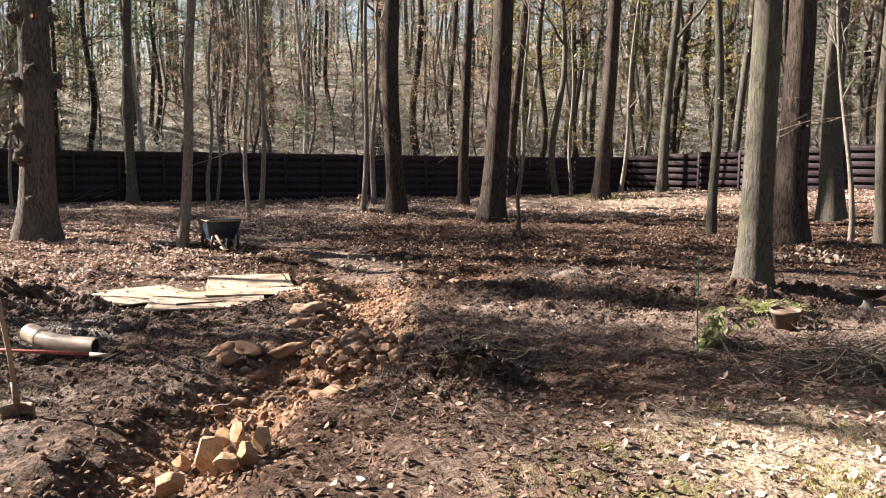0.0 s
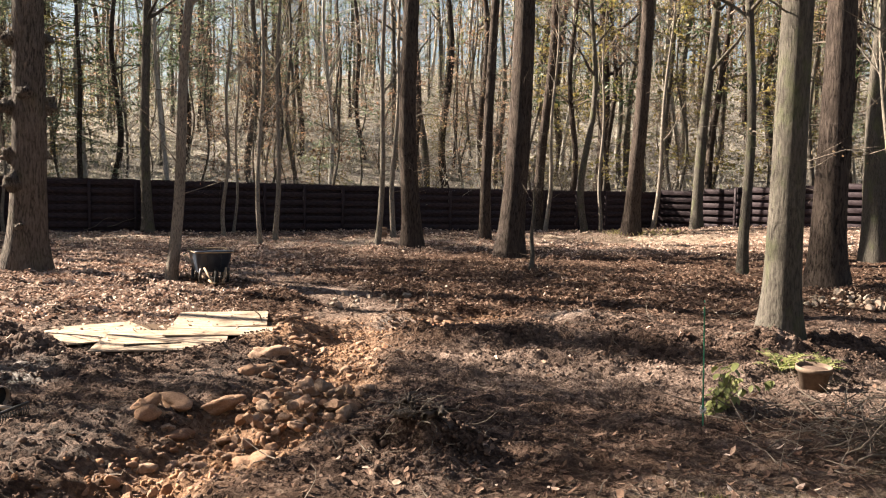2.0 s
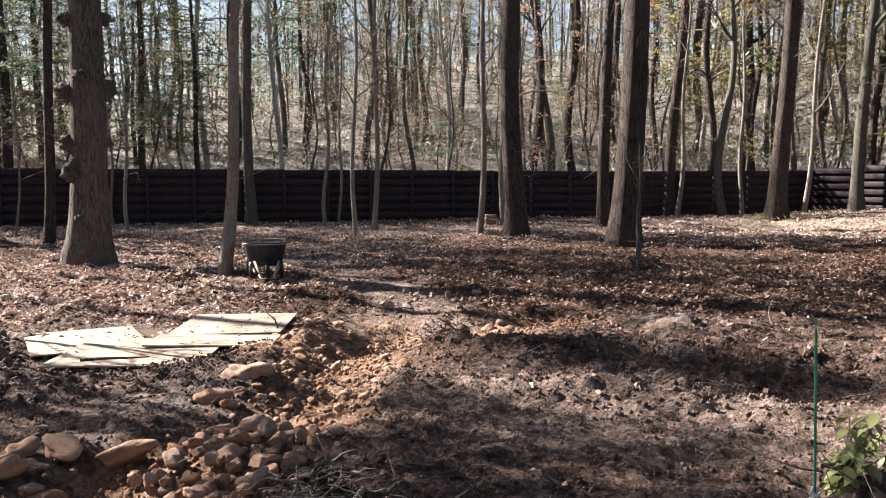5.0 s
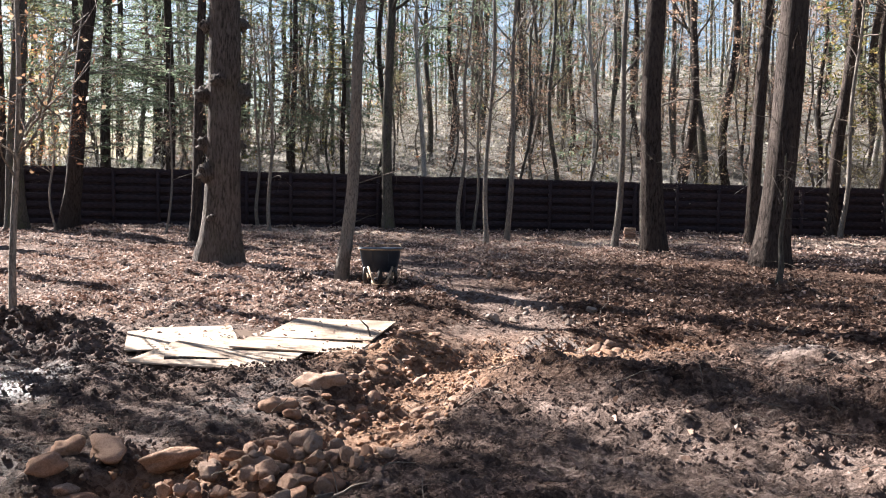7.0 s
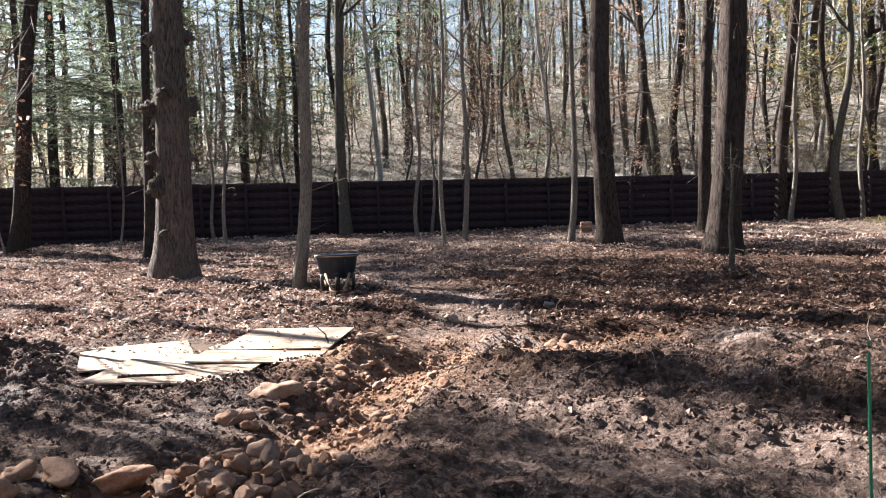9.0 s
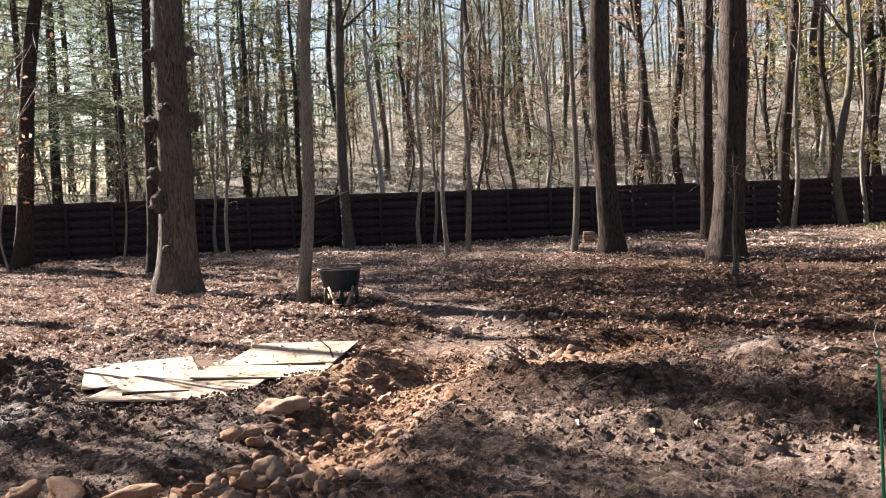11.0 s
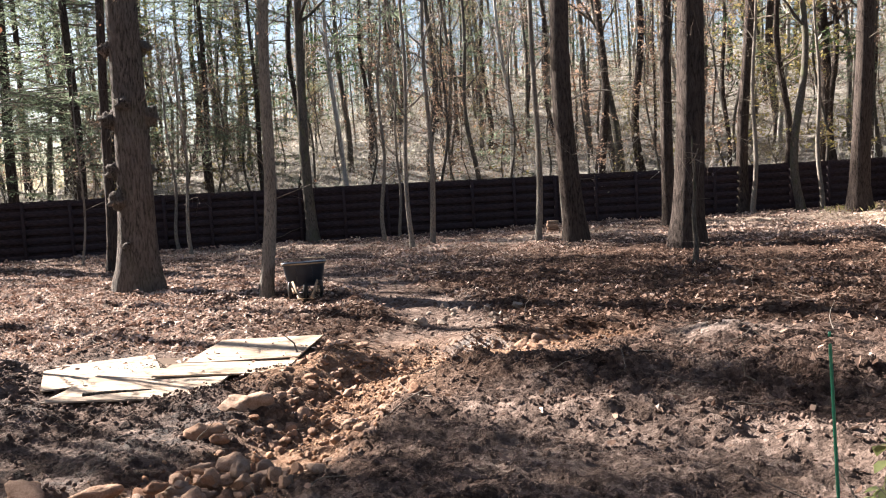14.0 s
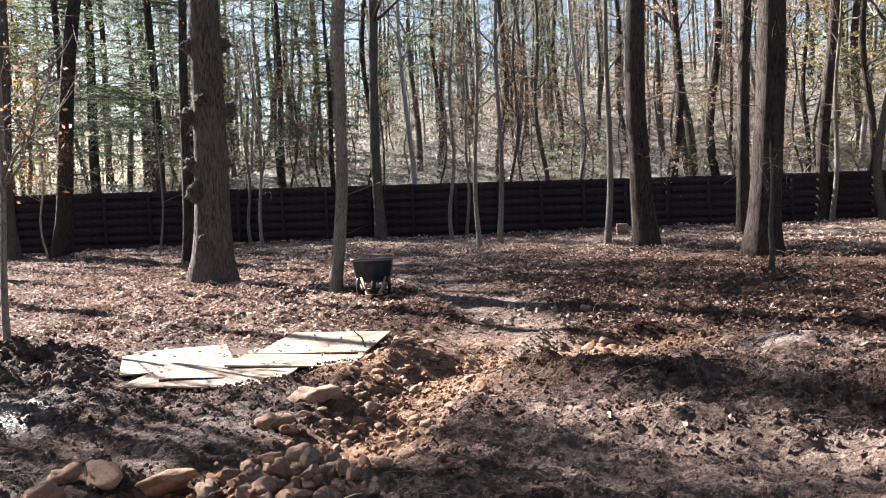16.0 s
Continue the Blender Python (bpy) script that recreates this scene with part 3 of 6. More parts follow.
def build_ground():
    xs = spread(-6.4, 5.0, 0.041, -600, 600, 1.06)
    ys = spread(4.2, 14.4, 0.041, -500, 900, 1.06)
    gx, gy = np.meshgrid(xs, ys)
    x, y = gx.ravel(), gy.ravel()
    z = height(x, y)
    b = Build()
    w, h = len(xs), len(ys)
    i = np.arange(h - 1)[:, None] * w + np.arange(w - 1)[None, :]
    b.add(np.stack([x, y, z], 1), np.stack([i, i + 1, i + w + 1, i + w], -1).reshape(-1, 4))
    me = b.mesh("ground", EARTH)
    trench, track, mud, wob = zones(x, y)
    clay = np.maximum(trench * smooth((y - 4.0) / 1.5) * (0.75 + 0.5 * wob), np.maximum(heap(x, y, -1.65, 11.35, 1.5), np.maximum(heap(x, y, -0.45, 12.2, 1.7), 0.8 * heap(x, y, -1.0, 10.6, 1.1))))
    # The heap at near right paints a sunny patch into the soil colour.
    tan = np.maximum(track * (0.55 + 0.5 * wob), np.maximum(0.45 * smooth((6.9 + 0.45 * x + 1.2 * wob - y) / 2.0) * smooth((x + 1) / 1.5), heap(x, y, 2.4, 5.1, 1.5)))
    tan = np.maximum(tan, heap(x, y, 2.0, 13.1, 0.7))
    tan = np.maximum(tan, 0.45 * smooth(1.25 - along(x, y, ((0.9, 9.7), (3.0, 9.1), (5.5, 9.4))) / 1.2 + 0.7 * wob))
    sunlit_straw = sunlit_strip(x, y)
    tan = np.maximum(tan * 0.8, sunlit_straw * smooth(0.55 + 1.4 * fbm(x, y, 0.5, 4, 81)) * 0.85)
    grass = smooth((5.9 + 0.35 * x + wob - y) / 1.5) * smooth((x - 0.2) / 1.0)
    grass = np.maximum(grass, heap(x, y, 7.0, 34.0, 3.0) * 0.7)
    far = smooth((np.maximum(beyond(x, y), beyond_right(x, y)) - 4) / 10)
    wet = 0.05 * mud + 0.2 * mud * smooth((-1.2 - x) / 0.8) * smooth((10.4 - y) / 1.0) * smooth(0.5 + 1.6 * fbm(x, y, 1.6, 4, 141)) + heap(x, y, -3.9, 8.7, 0.8) + heap(x, y, -0.5, 12.9, 0.7) + 0.6 * heap(x, y, 2.0, 13.1, 0.6)
    for key, value in (("clay", clay), ("tan", tan), ("mud", mud), ("grass", grass), ("far", far), ("wet", wet), ("field", clearing(x, y)), ("pale", sunlit_litter(x, y)), ("sunlit_straw", np.maximum(0.5 * sunlit_strip(x, y) * smooth(0.6 + 1.5 * fbm(x, y, 0.6, 4, 83)), heap(x, y, 2.3, 5.2, 1.5) * (0.8 + 0.8 * wob)))):
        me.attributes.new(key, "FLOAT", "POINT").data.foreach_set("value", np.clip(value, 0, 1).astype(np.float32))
    return tagged(new("ground", me), "uneven muddy woodland ground with fallen leaves and clay", "ground", kind="structure")


build_ground()


# ---- fence ----
def fence_panel(length, tall=1.96):
    """A bay of horizontal boards set alternately before and behind its posts; along +x, its yard side at -y."""
    panel = thing("fence_panel", Matrix(), "dark brown stained fence panel of overlapping horizontal boards", "fence panel", "fence panels round the yard")
    part("post", box((0.095, 0.095, tall + 0.25), (0, 0.0, tall / 2 - 0.125)), FENCE, panel)
    part("batten", box((0.10, 0.022, tall - 0.02), (0, -0.086, tall / 2)), FENCE, panel)
    front = part("board", box((length - 0.004, 0.022, 0.185), (length / 2, 0, 0)), FENCE, panel, m=pose(0, -0.06, tall - 0.095)).data
    rows = 7
    pitch = (tall - 0.19) / (rows - 1)
    for k in range(1, rows):
        part("board", front, FENCE, panel, m=pose(0, -0.06, tall - 0.095 - pitch * k))
    for k in range(rows - 1):
        part("board", front, FENCE, panel, m=pose(0, 0.06, tall - 0.095 - pitch * (k + 0.5)))
    part("cap_rail", box((length - 0.006, 0.16, 0.026), (length / 2, 0, tall + 0.013)), FENCE, panel)
    return panel


def fence_run(start, end, bay, top):
    a, b = Vector(start), Vector(end)
    way = (b - a).normalized()
    count = round((b - a).length / bay)
    bay = (b - a).length / count
    first = None
    for k in range(count):
        p, q = a + way * bay * k, a + way * bay * (k + 1)
        if first is None:
            first = fence_panel(bay)
            ob = first
        else:
            ob = copy_thing(first, Matrix())
        z = top((p.x + q.x) / 2) - 1.985
        ob.matrix_basis = pose(p.x, p.y, z, 0, 0, math.degrees(math.atan2(way.y, way.x)))


fence_run(*FENCE_BACK, 1.5, lambda x: max(1.985 - 0.0108 * (x + 21), 1.735))
fence_run(*FENCE_RIGHT, 1.9, lambda x: 1.77 + 0.078 * (x - 8.8))


# ---- unseen wall added behind the camera to block sky light ----
BLOCKER_SIDING = plain_material("sky_blocker_siding", (0.12, 0.105, 0.09), (0.2, 0.18, 0.155), 5.0, 0.8, 0.0, 0.003, (0.3, 1, 6))
tagged(part("wall_south", box((30.0, 0.3, 9.5), (2.0, -5.5, 4.6), 0.01), BLOCKER_SIDING), "unseen plain wall added to block sky light", "wall", kind="structure")


# ---- trees ----
def curve_points(base, way, length, steps, bend, rng, lift=0.0):
    p, d = np.array(base, float), np.array(way, float)
    d /= np.linalg.norm(d)
    out = [p.copy()]
    for _ in range(steps):
        d = d + rng.normal(0, bend, 3) + np.array([0, 0, lift])
        d /= np.linalg.norm(d)
        p = p + d * length / steps
        out.append(p.copy())
    return np.array(out)


def trunk_line(tall, lean, rng, wobble, steps):
    k = np.linspace(0, 1, steps)
    z = tall * k ** 1.25
    sway = wobble * np.stack([np.sin(k * rng.uniform(6, 14) + rng.uniform(0, 6)), np.cos(k * rng.uniform(6, 14) + rng.uniform(0, 6))], 1)
    sway -= sway[0]
    near = np.minimum(z, 9.0)
    return np.stack([lean[0] * near + sway[:, 0], lean[1] * near + sway[:, 1], z], 1)


def trunk_radii(line, r, tall, flare):
    z = line[:, 2]
    return r * (0.15 + 0.85 * (1 - z / tall) ** 0.7) * (1 + flare * np.exp(-z / (1.1 * r + 0.06)) + 0.10 * np.exp(-z / 0.9))


def grow(kind, r, tall, lean, seed, wobble=0.06, sides=10, leafy=1.0, steps=22, low=None, side_twigs=7, boughs=34, spread_out=1.0, limb_count=None, leaf_size=1.0):
    """The trunk with its limbs, and the crown of twigs and leaves, as two gatherings."""
    rng = np.random.default_rng(seed)
    wood, twig, leaf, limbs = Build(), Build(), Build(), []
    line = trunk_line(tall, lean, rng, wobble, steps)
    line[0, 2] = -0.3
    radii = trunk_radii(np.maximum(line, 0), r, tall, 0.55 if r > 0.15 else 0.3)
    wood.tube(line, radii, sides, 0.04, rng)

    def on_trunk(z):
        return np.array([np.interp(z, line[:, 2], line[:, c]) for c in range(3)]), np.interp(z, line[:, 2], radii)

    if kind == "pine":
        first = low or tall * 0.5
        for _ in range(13):
            p, rr = on_trunk(rng.uniform(2.0, first))
            a = rng.uniform(0, 6.28)
            dead = curve_points(p, (math.cos(a), math.sin(a), 0.12), rng.uniform(0.4, 2.2), 3, 0.12, rng)
            twig.tube(dead, np.linspace(0.016, 0.005, 4), 3)
            twig.leaves(dead[rng.integers(1, 4, 5)] + rng.normal(0, 0.12, (5, 3)), 0.3, 0.004, rng)
        for _ in range(26):
            z = rng.uniform(first, tall * 0.98)
            p, rr = on_trunk(z)
            a = rng.uniform(0, 6.28)
            reach = (0.9 + 2.6 * (1 - (z - first) / (tall - first))) * rng.uniform(0.6, 1.2)
            bough = curve_points(p, (math.cos(a), math.sin(a), 0.25), reach, 4, 0.13, rng)
            twig.tube(bough, np.linspace(min(0.05, rr * 0.5), 0.01, 5), 3)
            n = int(26 * leafy * reach / 2)
            spots = bough[rng.integers(2, 5, n)] + rng.normal(0, 0.28, (n, 3)) * (1, 1, 0.55)
            leaf.leaves(spots, 0.14, 0.034, rng)
    elif kind == "cedar":
        for _ in range(boughs):
            z = rng.uniform(low or 2.4, tall * 0.95)
            p, rr = on_trunk(z)
            a = rng.uniform(0, 6.28)
            reach = spread_out * (0.8 + 3.0 * (1 - z / tall)) * rng.uniform(0.6, 1.2)
            bough = curve_points(p, (math.cos(a), math.sin(a), 0.12), reach, 5, 0.12, rng, -0.05)
            twig.tube(bough, np.linspace(0.028, 0.006, 6), 3)
            leaf.sprays(bough, int(8 * leafy * reach), 0.42, 0.12, rng, 8)
    elif kind == "beech":
        for _ in range(boughs):
            z = rng.uniform(low or 1.8, tall * 0.97)
            p, rr = on_trunk(z)
            a = rng.uniform(0, 6.28)
            reach = spread_out * (0.7 + 1.9 * (1 - z / tall)) * rng.uniform(0.6, 1.2)
            bough = curve_points(p, (math.cos(a), math.sin(a), 0.3), reach, 5, 0.16, rng, -0.04)
            twig.tube(bough, np.linspace(min(0.016, rr * 0.5), 0.003, 6), 3)
            for _ in range(3):
                sub = curve_points(bough[rng.integers(1, 5)], rng.normal(0, 1, 3) * (1, 1, 0.2), reach * rng.uniform(0.2, 0.5), 3, 0.2, rng)
                twig.tube(sub, (0.006, 0.005, 0.004, 0.003), 3)
                n = int(9 * leafy)
                leaf.leaves(sub[rng.integers(1, 4, n)] + rng.normal(0, 0.11, (n, 3)) * (1, 1, 0.4), 0.05 * leaf_size, 0.027 * leaf_size, rng, 0.55)
    else:
        for k in range(limb_count if limb_count is not None else 6 if r < 0.12 else 9):
            z = tall * rng.uniform(0.3 if r < 0.12 else 0.36, 0.9)
            p, rr = on_trunk(z)
            a = rng.uniform(0, 6.28)
            reach = tall * rng.uniform(0.12, 0.25)
            limb = curve_points(p, (math.cos(a), math.sin(a), rng.uniform(0.5, 1.4)), reach, 5, 0.16, rng, 0.05)
            limbs.append(Build())
            limbs[-1].tube(limb, np.linspace(rr * 0.5, 0.012, 6), 5)
            for _ in range(5):
                q = limb[rng.integers(2, 6)]
                sub = curve_points(q, rng.normal(0, 1, 3) + (0, 0, 0.5), reach * rng.uniform(0.25, 0.5), 4, 0.2, rng)
                twig.tube(sub[::2], (0.014, 0.009, 0.004), 3)
                twig.leaves(sub[rng.integers(1, 5, 6)] + rng.normal(0, 0.2, (6, 3)), 0.38, 0.004, rng)
                n = int(rng.uniform(8, 44) * leafy)
                if n:
                    leaf.leaves(sub[rng.integers(1, 5, n)] + rng.normal(0, 0.24, (n, 3)), 0.038 * leaf_size, 0.023 * leaf_size, rng, 0.3)
        for _ in range(side_twigs):
            p, rr = on_trunk(rng.uniform(1.6, max(2.5, tall * 0.45)))
            a = rng.uniform(0, 6.28)
            side = curve_points(p, (math.cos(a), math.sin(a), 0.5), rng.uniform(0.6, 2.2), 4, 0.2, rng)
            twig.tube(side, np.linspace(min(0.014, rr * 0.4), 0.003, 5), 3)
            twig.leaves(side[rng.integers(1, 5, 5)] + rng.normal(0, 0.14, (5, 3)), 0.3, 0.0035, rng)
            n = int(rng.uniform(0, 18) * leafy)
            if n:
                leaf.leaves(side[rng.integers(1, 5, n)] + rng.normal(0, 0.13, (n, 3)) * (1, 1, 0.5), 0.03 * leaf_size, 0.018 * leaf_size, rng, 0.4)
    return wood, twig, leaf, limbs


def tree(name, x, y, kind, r, tall, lean, seed, bark, foliage, label, category="tree", group="", **more):
    ob = thing(name, pose(x, y, ground_z(x, y) - 0.02), label, category, group)
    wood, twig, leaf, limbs = grow(kind, r, tall, lean, seed, **more)
    part("trunk", wood, bark, ob)
    if twig.verts:
        tagged(part("twig_mass", twig, TWIG, ob), kind="stuff")
    for limb in limbs:
        part("limb", limb, bark, ob)
    if leaf.verts:
        part("crown", leaf, foliage, ob, flat=True)
    return ob


def burls(ob, r, lean, places, bark):
    """Swollen knots on a trunk: height, bearing in degrees, size."""
    rng = np.random.default_rng(77)
    for z, bearing, size in places:
        a = radians(bearing)
        bm = bmesh.new()
        bmesh.ops.create_icosphere(bm, subdivisions=3, radius=1.2 * size)
        for v in bm.verts:
            v.co *= 1 + 0.7 * noise.noise(v.co * 13 + Vector((z, 0, 0)))
        part("burl", bm, bark, ob, m=pose(lean[0] * z + math.cos(a) * r, lean[1] * z + math.sin(a) * r, z, 0, 0, bearing) @ Matrix.Diagonal((1, 0.9, 0.8, 1)))


PINE_LABEL = "tall straight pine with dark plated bark"
GREY_LABEL = "grey-barked hardwood standing in fallen leaves"
SAPLING_LABEL = "thin pale sapling with bare twigs"
NEEDLE = dict(bark=BARK_PINE, foliage=NEEDLES)
HARD = dict(bark=BARK_GREY, foliage=AUTUMN, leafy=0.5)
SLIM = dict(bark=BARK_PALE, foliage=AUTUMN, leafy=0.3, sides=8)

oak = tree("oak_tree", -8.5, 17.35, "hardwood", 0.34, 19, (0.02, 0.012), 1, BARK_OAK, AUTUMN, "old oak with burls along its rough grey trunk", sides=20, steps=40, leafy=0.4, wobble=0.03)
burls(oak, 0.30, (0.02, 0.012), ((1.75, -110, 0.17), (2.3, -145, 0.14), (2.3, 38, 0.11), (3.3, 32, 0.2), (3.25, -145, 0.17), (3.5, -70, 0.14), (4.6, 36, 0.13), (4.55, -140, 0.13), (0.9, -80, 0.1)), BARK_OAK)
tree("hardwood_tree", -11.05, 29.7, "hardwood", 0.19, 18, (0.013, 0.005), 2, label=GREY_LABEL, **HARD)
tree("hardwood_tree", -5.12, 16.2, "hardwood", 0.105, 12, (0.1, 0.03), 3, label="slender leaning hardwood beside the wheelbarrow", **{**HARD, "bark": BARK_PALE, "wobble": 0.09})
tree("sapling", -8.12, 29.0, "sapling", 0.07, 9, (0.03, 0.015), 4, label=SAPLING_LABEL, group="saplings", **SLIM)
tree("sapling", -8.4, 31.0, "sapling", 0.055, 8, (0.015, 0.006), 5, label=SAPLING_LABEL, group="saplings", **SLIM)
tree("sapling", -6.05, 25.9, "sapling", 0.07, 11, (0.011, 0.004), 6, label=SAPLING_LABEL, group="saplings", **SLIM)
tree("sapling", -6.0, 27.5, "sapling", 0.08, 12, (0.012, 0.005), 7, label=SAPLING_LABEL, group="saplings", **SLIM)
tree("sapling", -2.5, 25.9, "sapling", 0.09, 12, (0.024, 0.006), 8, label=SAPLING_LABEL, group="saplings", **SLIM)
tree("sapling", -2.5, 30.3, "sapling", 0.095, 12, (0.028, 0.002), 9, label=SAPLING_LABEL, group="saplings", **SLIM)
tree("pine_tree", -1.43, 25.5, "pine", 0.27, 22, (-0.01, 0), 10, label=PINE_LABEL, sides=16, steps=34, wobble=0.07, **NEEDLE)
tree("pine_tree", 0.74, 29.4, "pine", 0.18, 20, (0.023, 0), 11, label=PINE_LABEL, **NEEDLE)
tree("pine_tree", 1.36, 23.6, "pine", 0.32, 22, (0.032, 0), 12, label="stout straight pine with dark plated bark", sides=16, steps=34, wobble=0.07, **NEEDLE)
tree("sapling", 1.66, 18.4, "sapling", 0.045, 2.1, (0.01, 0.02), 13, label="short thin sapling on a soil mound", group="saplings", **{**SLIM, "bark": BARK_GREY, "wobble": 0.015, "side_twigs": 0, "leafy": 0.0, "limb_count": 1})
tree("pine_tree", 3.0, 37.0, "pine", 0.22, 21, (0.06, 0), 14, label=PINE_LABEL, **NEEDLE)
tree("sapling", 3.3, 36.5, "sapling", 0.09, 10, (0.03, 0), 15, label=SAPLING_LABEL, group="saplings", **SLIM)
tree("hardwood_tree", 5.0, 36.6, "hardwood", 0.15, 14, (0.03, 0), 16, label="slim crooked hardwood by the fence", **{**HARD, "wobble": 0.2})
tree("hardwood_tree", 6.6, 45.0, "hardwood", 0.36, 19, (0.0, 0), 116, BARK_PINE, AUTUMN, "stout dark oak behind the fence with rusty leaves", group="woods", sides=16, steps=30, leafy=2.6, side_twigs=26, limb_count=16, wobble=0.12)
tree("sapling", 5.75, 37.4, "sapling", 0.08, 10, (0.0, 0), 17, label=SAPLING_LABEL, group="saplings", **SLIM)
tree("pine_tree", 6.5, 34.3, "pine", 0.31, 22, (0.03, 0), 18, label=PINE_LABEL, sides=14, steps=30, **NEEDLE)
tree("sapling", 8.1, 38.0, "sapling", 0.10, 11, (0.056, 0), 19, label=SAPLING_LABEL, group="saplings", **SLIM)
tree("hardwood_tree", 9.7, 36.8, "hardwood", 0.23, 18, (0.046, -0.01), 20, label=GREY_LABEL, **HARD)
tree("hardwood_tree", 6.45, 19.8, "hardwood", 0.12, 14, (-0.02, 0.01), 21, label="slim straight grey hardwood", **HARD)
tree("hardwood_tree", 4.25, 11.3, "hardwood", 0.208, 18, (0.02, -0.004), 22, BARK_GREY, AUTUMN, "smooth grey hardwood with sunlit mossy bark", sides=24, steps=44, leafy=0.4, wobble=0.02)
tree("pine_tree", 7.35, 17.5, "pine", 0.32, 22, (-0.02, 0.014), 23, label="stout dark pine beside the rubble heap", sides=18, steps=36, wobble=0.06, **NEEDLE)
tree("hardwood_tree", 10.5, 22.4, "hardwood", 0.29, 17, (0.0, 0), 24, label="grey hardwood with a wide mossy foot", sides=14, **HARD)
tree("sapling", 8.93, 18.1, "sapling", 0.062, 8, (-0.08, 0.04), 25, label=SAPLING_LABEL, group="saplings", **{**SLIM, "side_twigs": 1, "leafy": 0.0})
tree("hardwood_tree", 9.4, 17.7, "hardwood", 0.14, 14, (0.0, 0), 26, label=GREY_LABEL, **{**HARD, "side_twigs": 1, "leafy": 0.1})
tree("hardwood_tree", 5.22, 9.0, "hardwood", 0.22, 16, (0.03, 0), 27, label="grey hardwood with a flared foot", sides=20, steps=36, **{**HARD, "wobble": 0.02})
tree("pine_tree", -18.4, 22.8, "pine", 0.24, 20, (0.115, 0.05), 28, label="dark pine leaning towards the fence", wobble=0.16, **NEEDLE)
tree("hardwood_tree", -20.2, 22.5, "hardwood", 0.27, 17, (0.02, 0.02), 29, label=GREY_LABEL, **HARD)
tree("sapling", -6.85, 11.3, "sapling", 0.042, 6, (0.01, 0.015), 30, label="thin crooked sapling at the edge of the mud", group="saplings", **{**SLIM, "wobble": 0.06})
tree("pine_tree", -13.0, 22.0, "pine", 0.14, 16, (0.03, 0.02), 31, label=PINE_LABEL, **NEEDLE)
tree("sapling", -13.75, 26.6, "sapling", 0.06, 7, (-0.01, 0), 32, label=SAPLING_LABEL, group="saplings", **SLIM)
tree("sapling", -15.2, 28.0, "sapling", 0.06, 7, (-0.02, -0.01), 33, label=SAPLING_LABEL, group="saplings", **SLIM)
tree("sapling", -15.1, 23.3, "sapling", 0.035, 6, (0.02, 0.02), 34, label=SAPLING_LABEL, group="saplings", **SLIM)

tree("sapling", -17.6, 21.6, "sapling", 0.03, 5.5, (0.0, 0.0), 35, BARK_PALE, ORANGE, "thin sapling with bright orange leaves", group="saplings", sides=6, leafy=1.6, side_twigs=9, leaf_size=0.6)
tree("sapling", -19.4, 20.4, "sapling", 0.035, 6.5, (0.02, 0.0), 36, BARK_PALE, ORANGE, "thin sapling with bright orange leaves", group="saplings", sides=6, leafy=1.8, side_twigs=10, leaf_size=0.6)

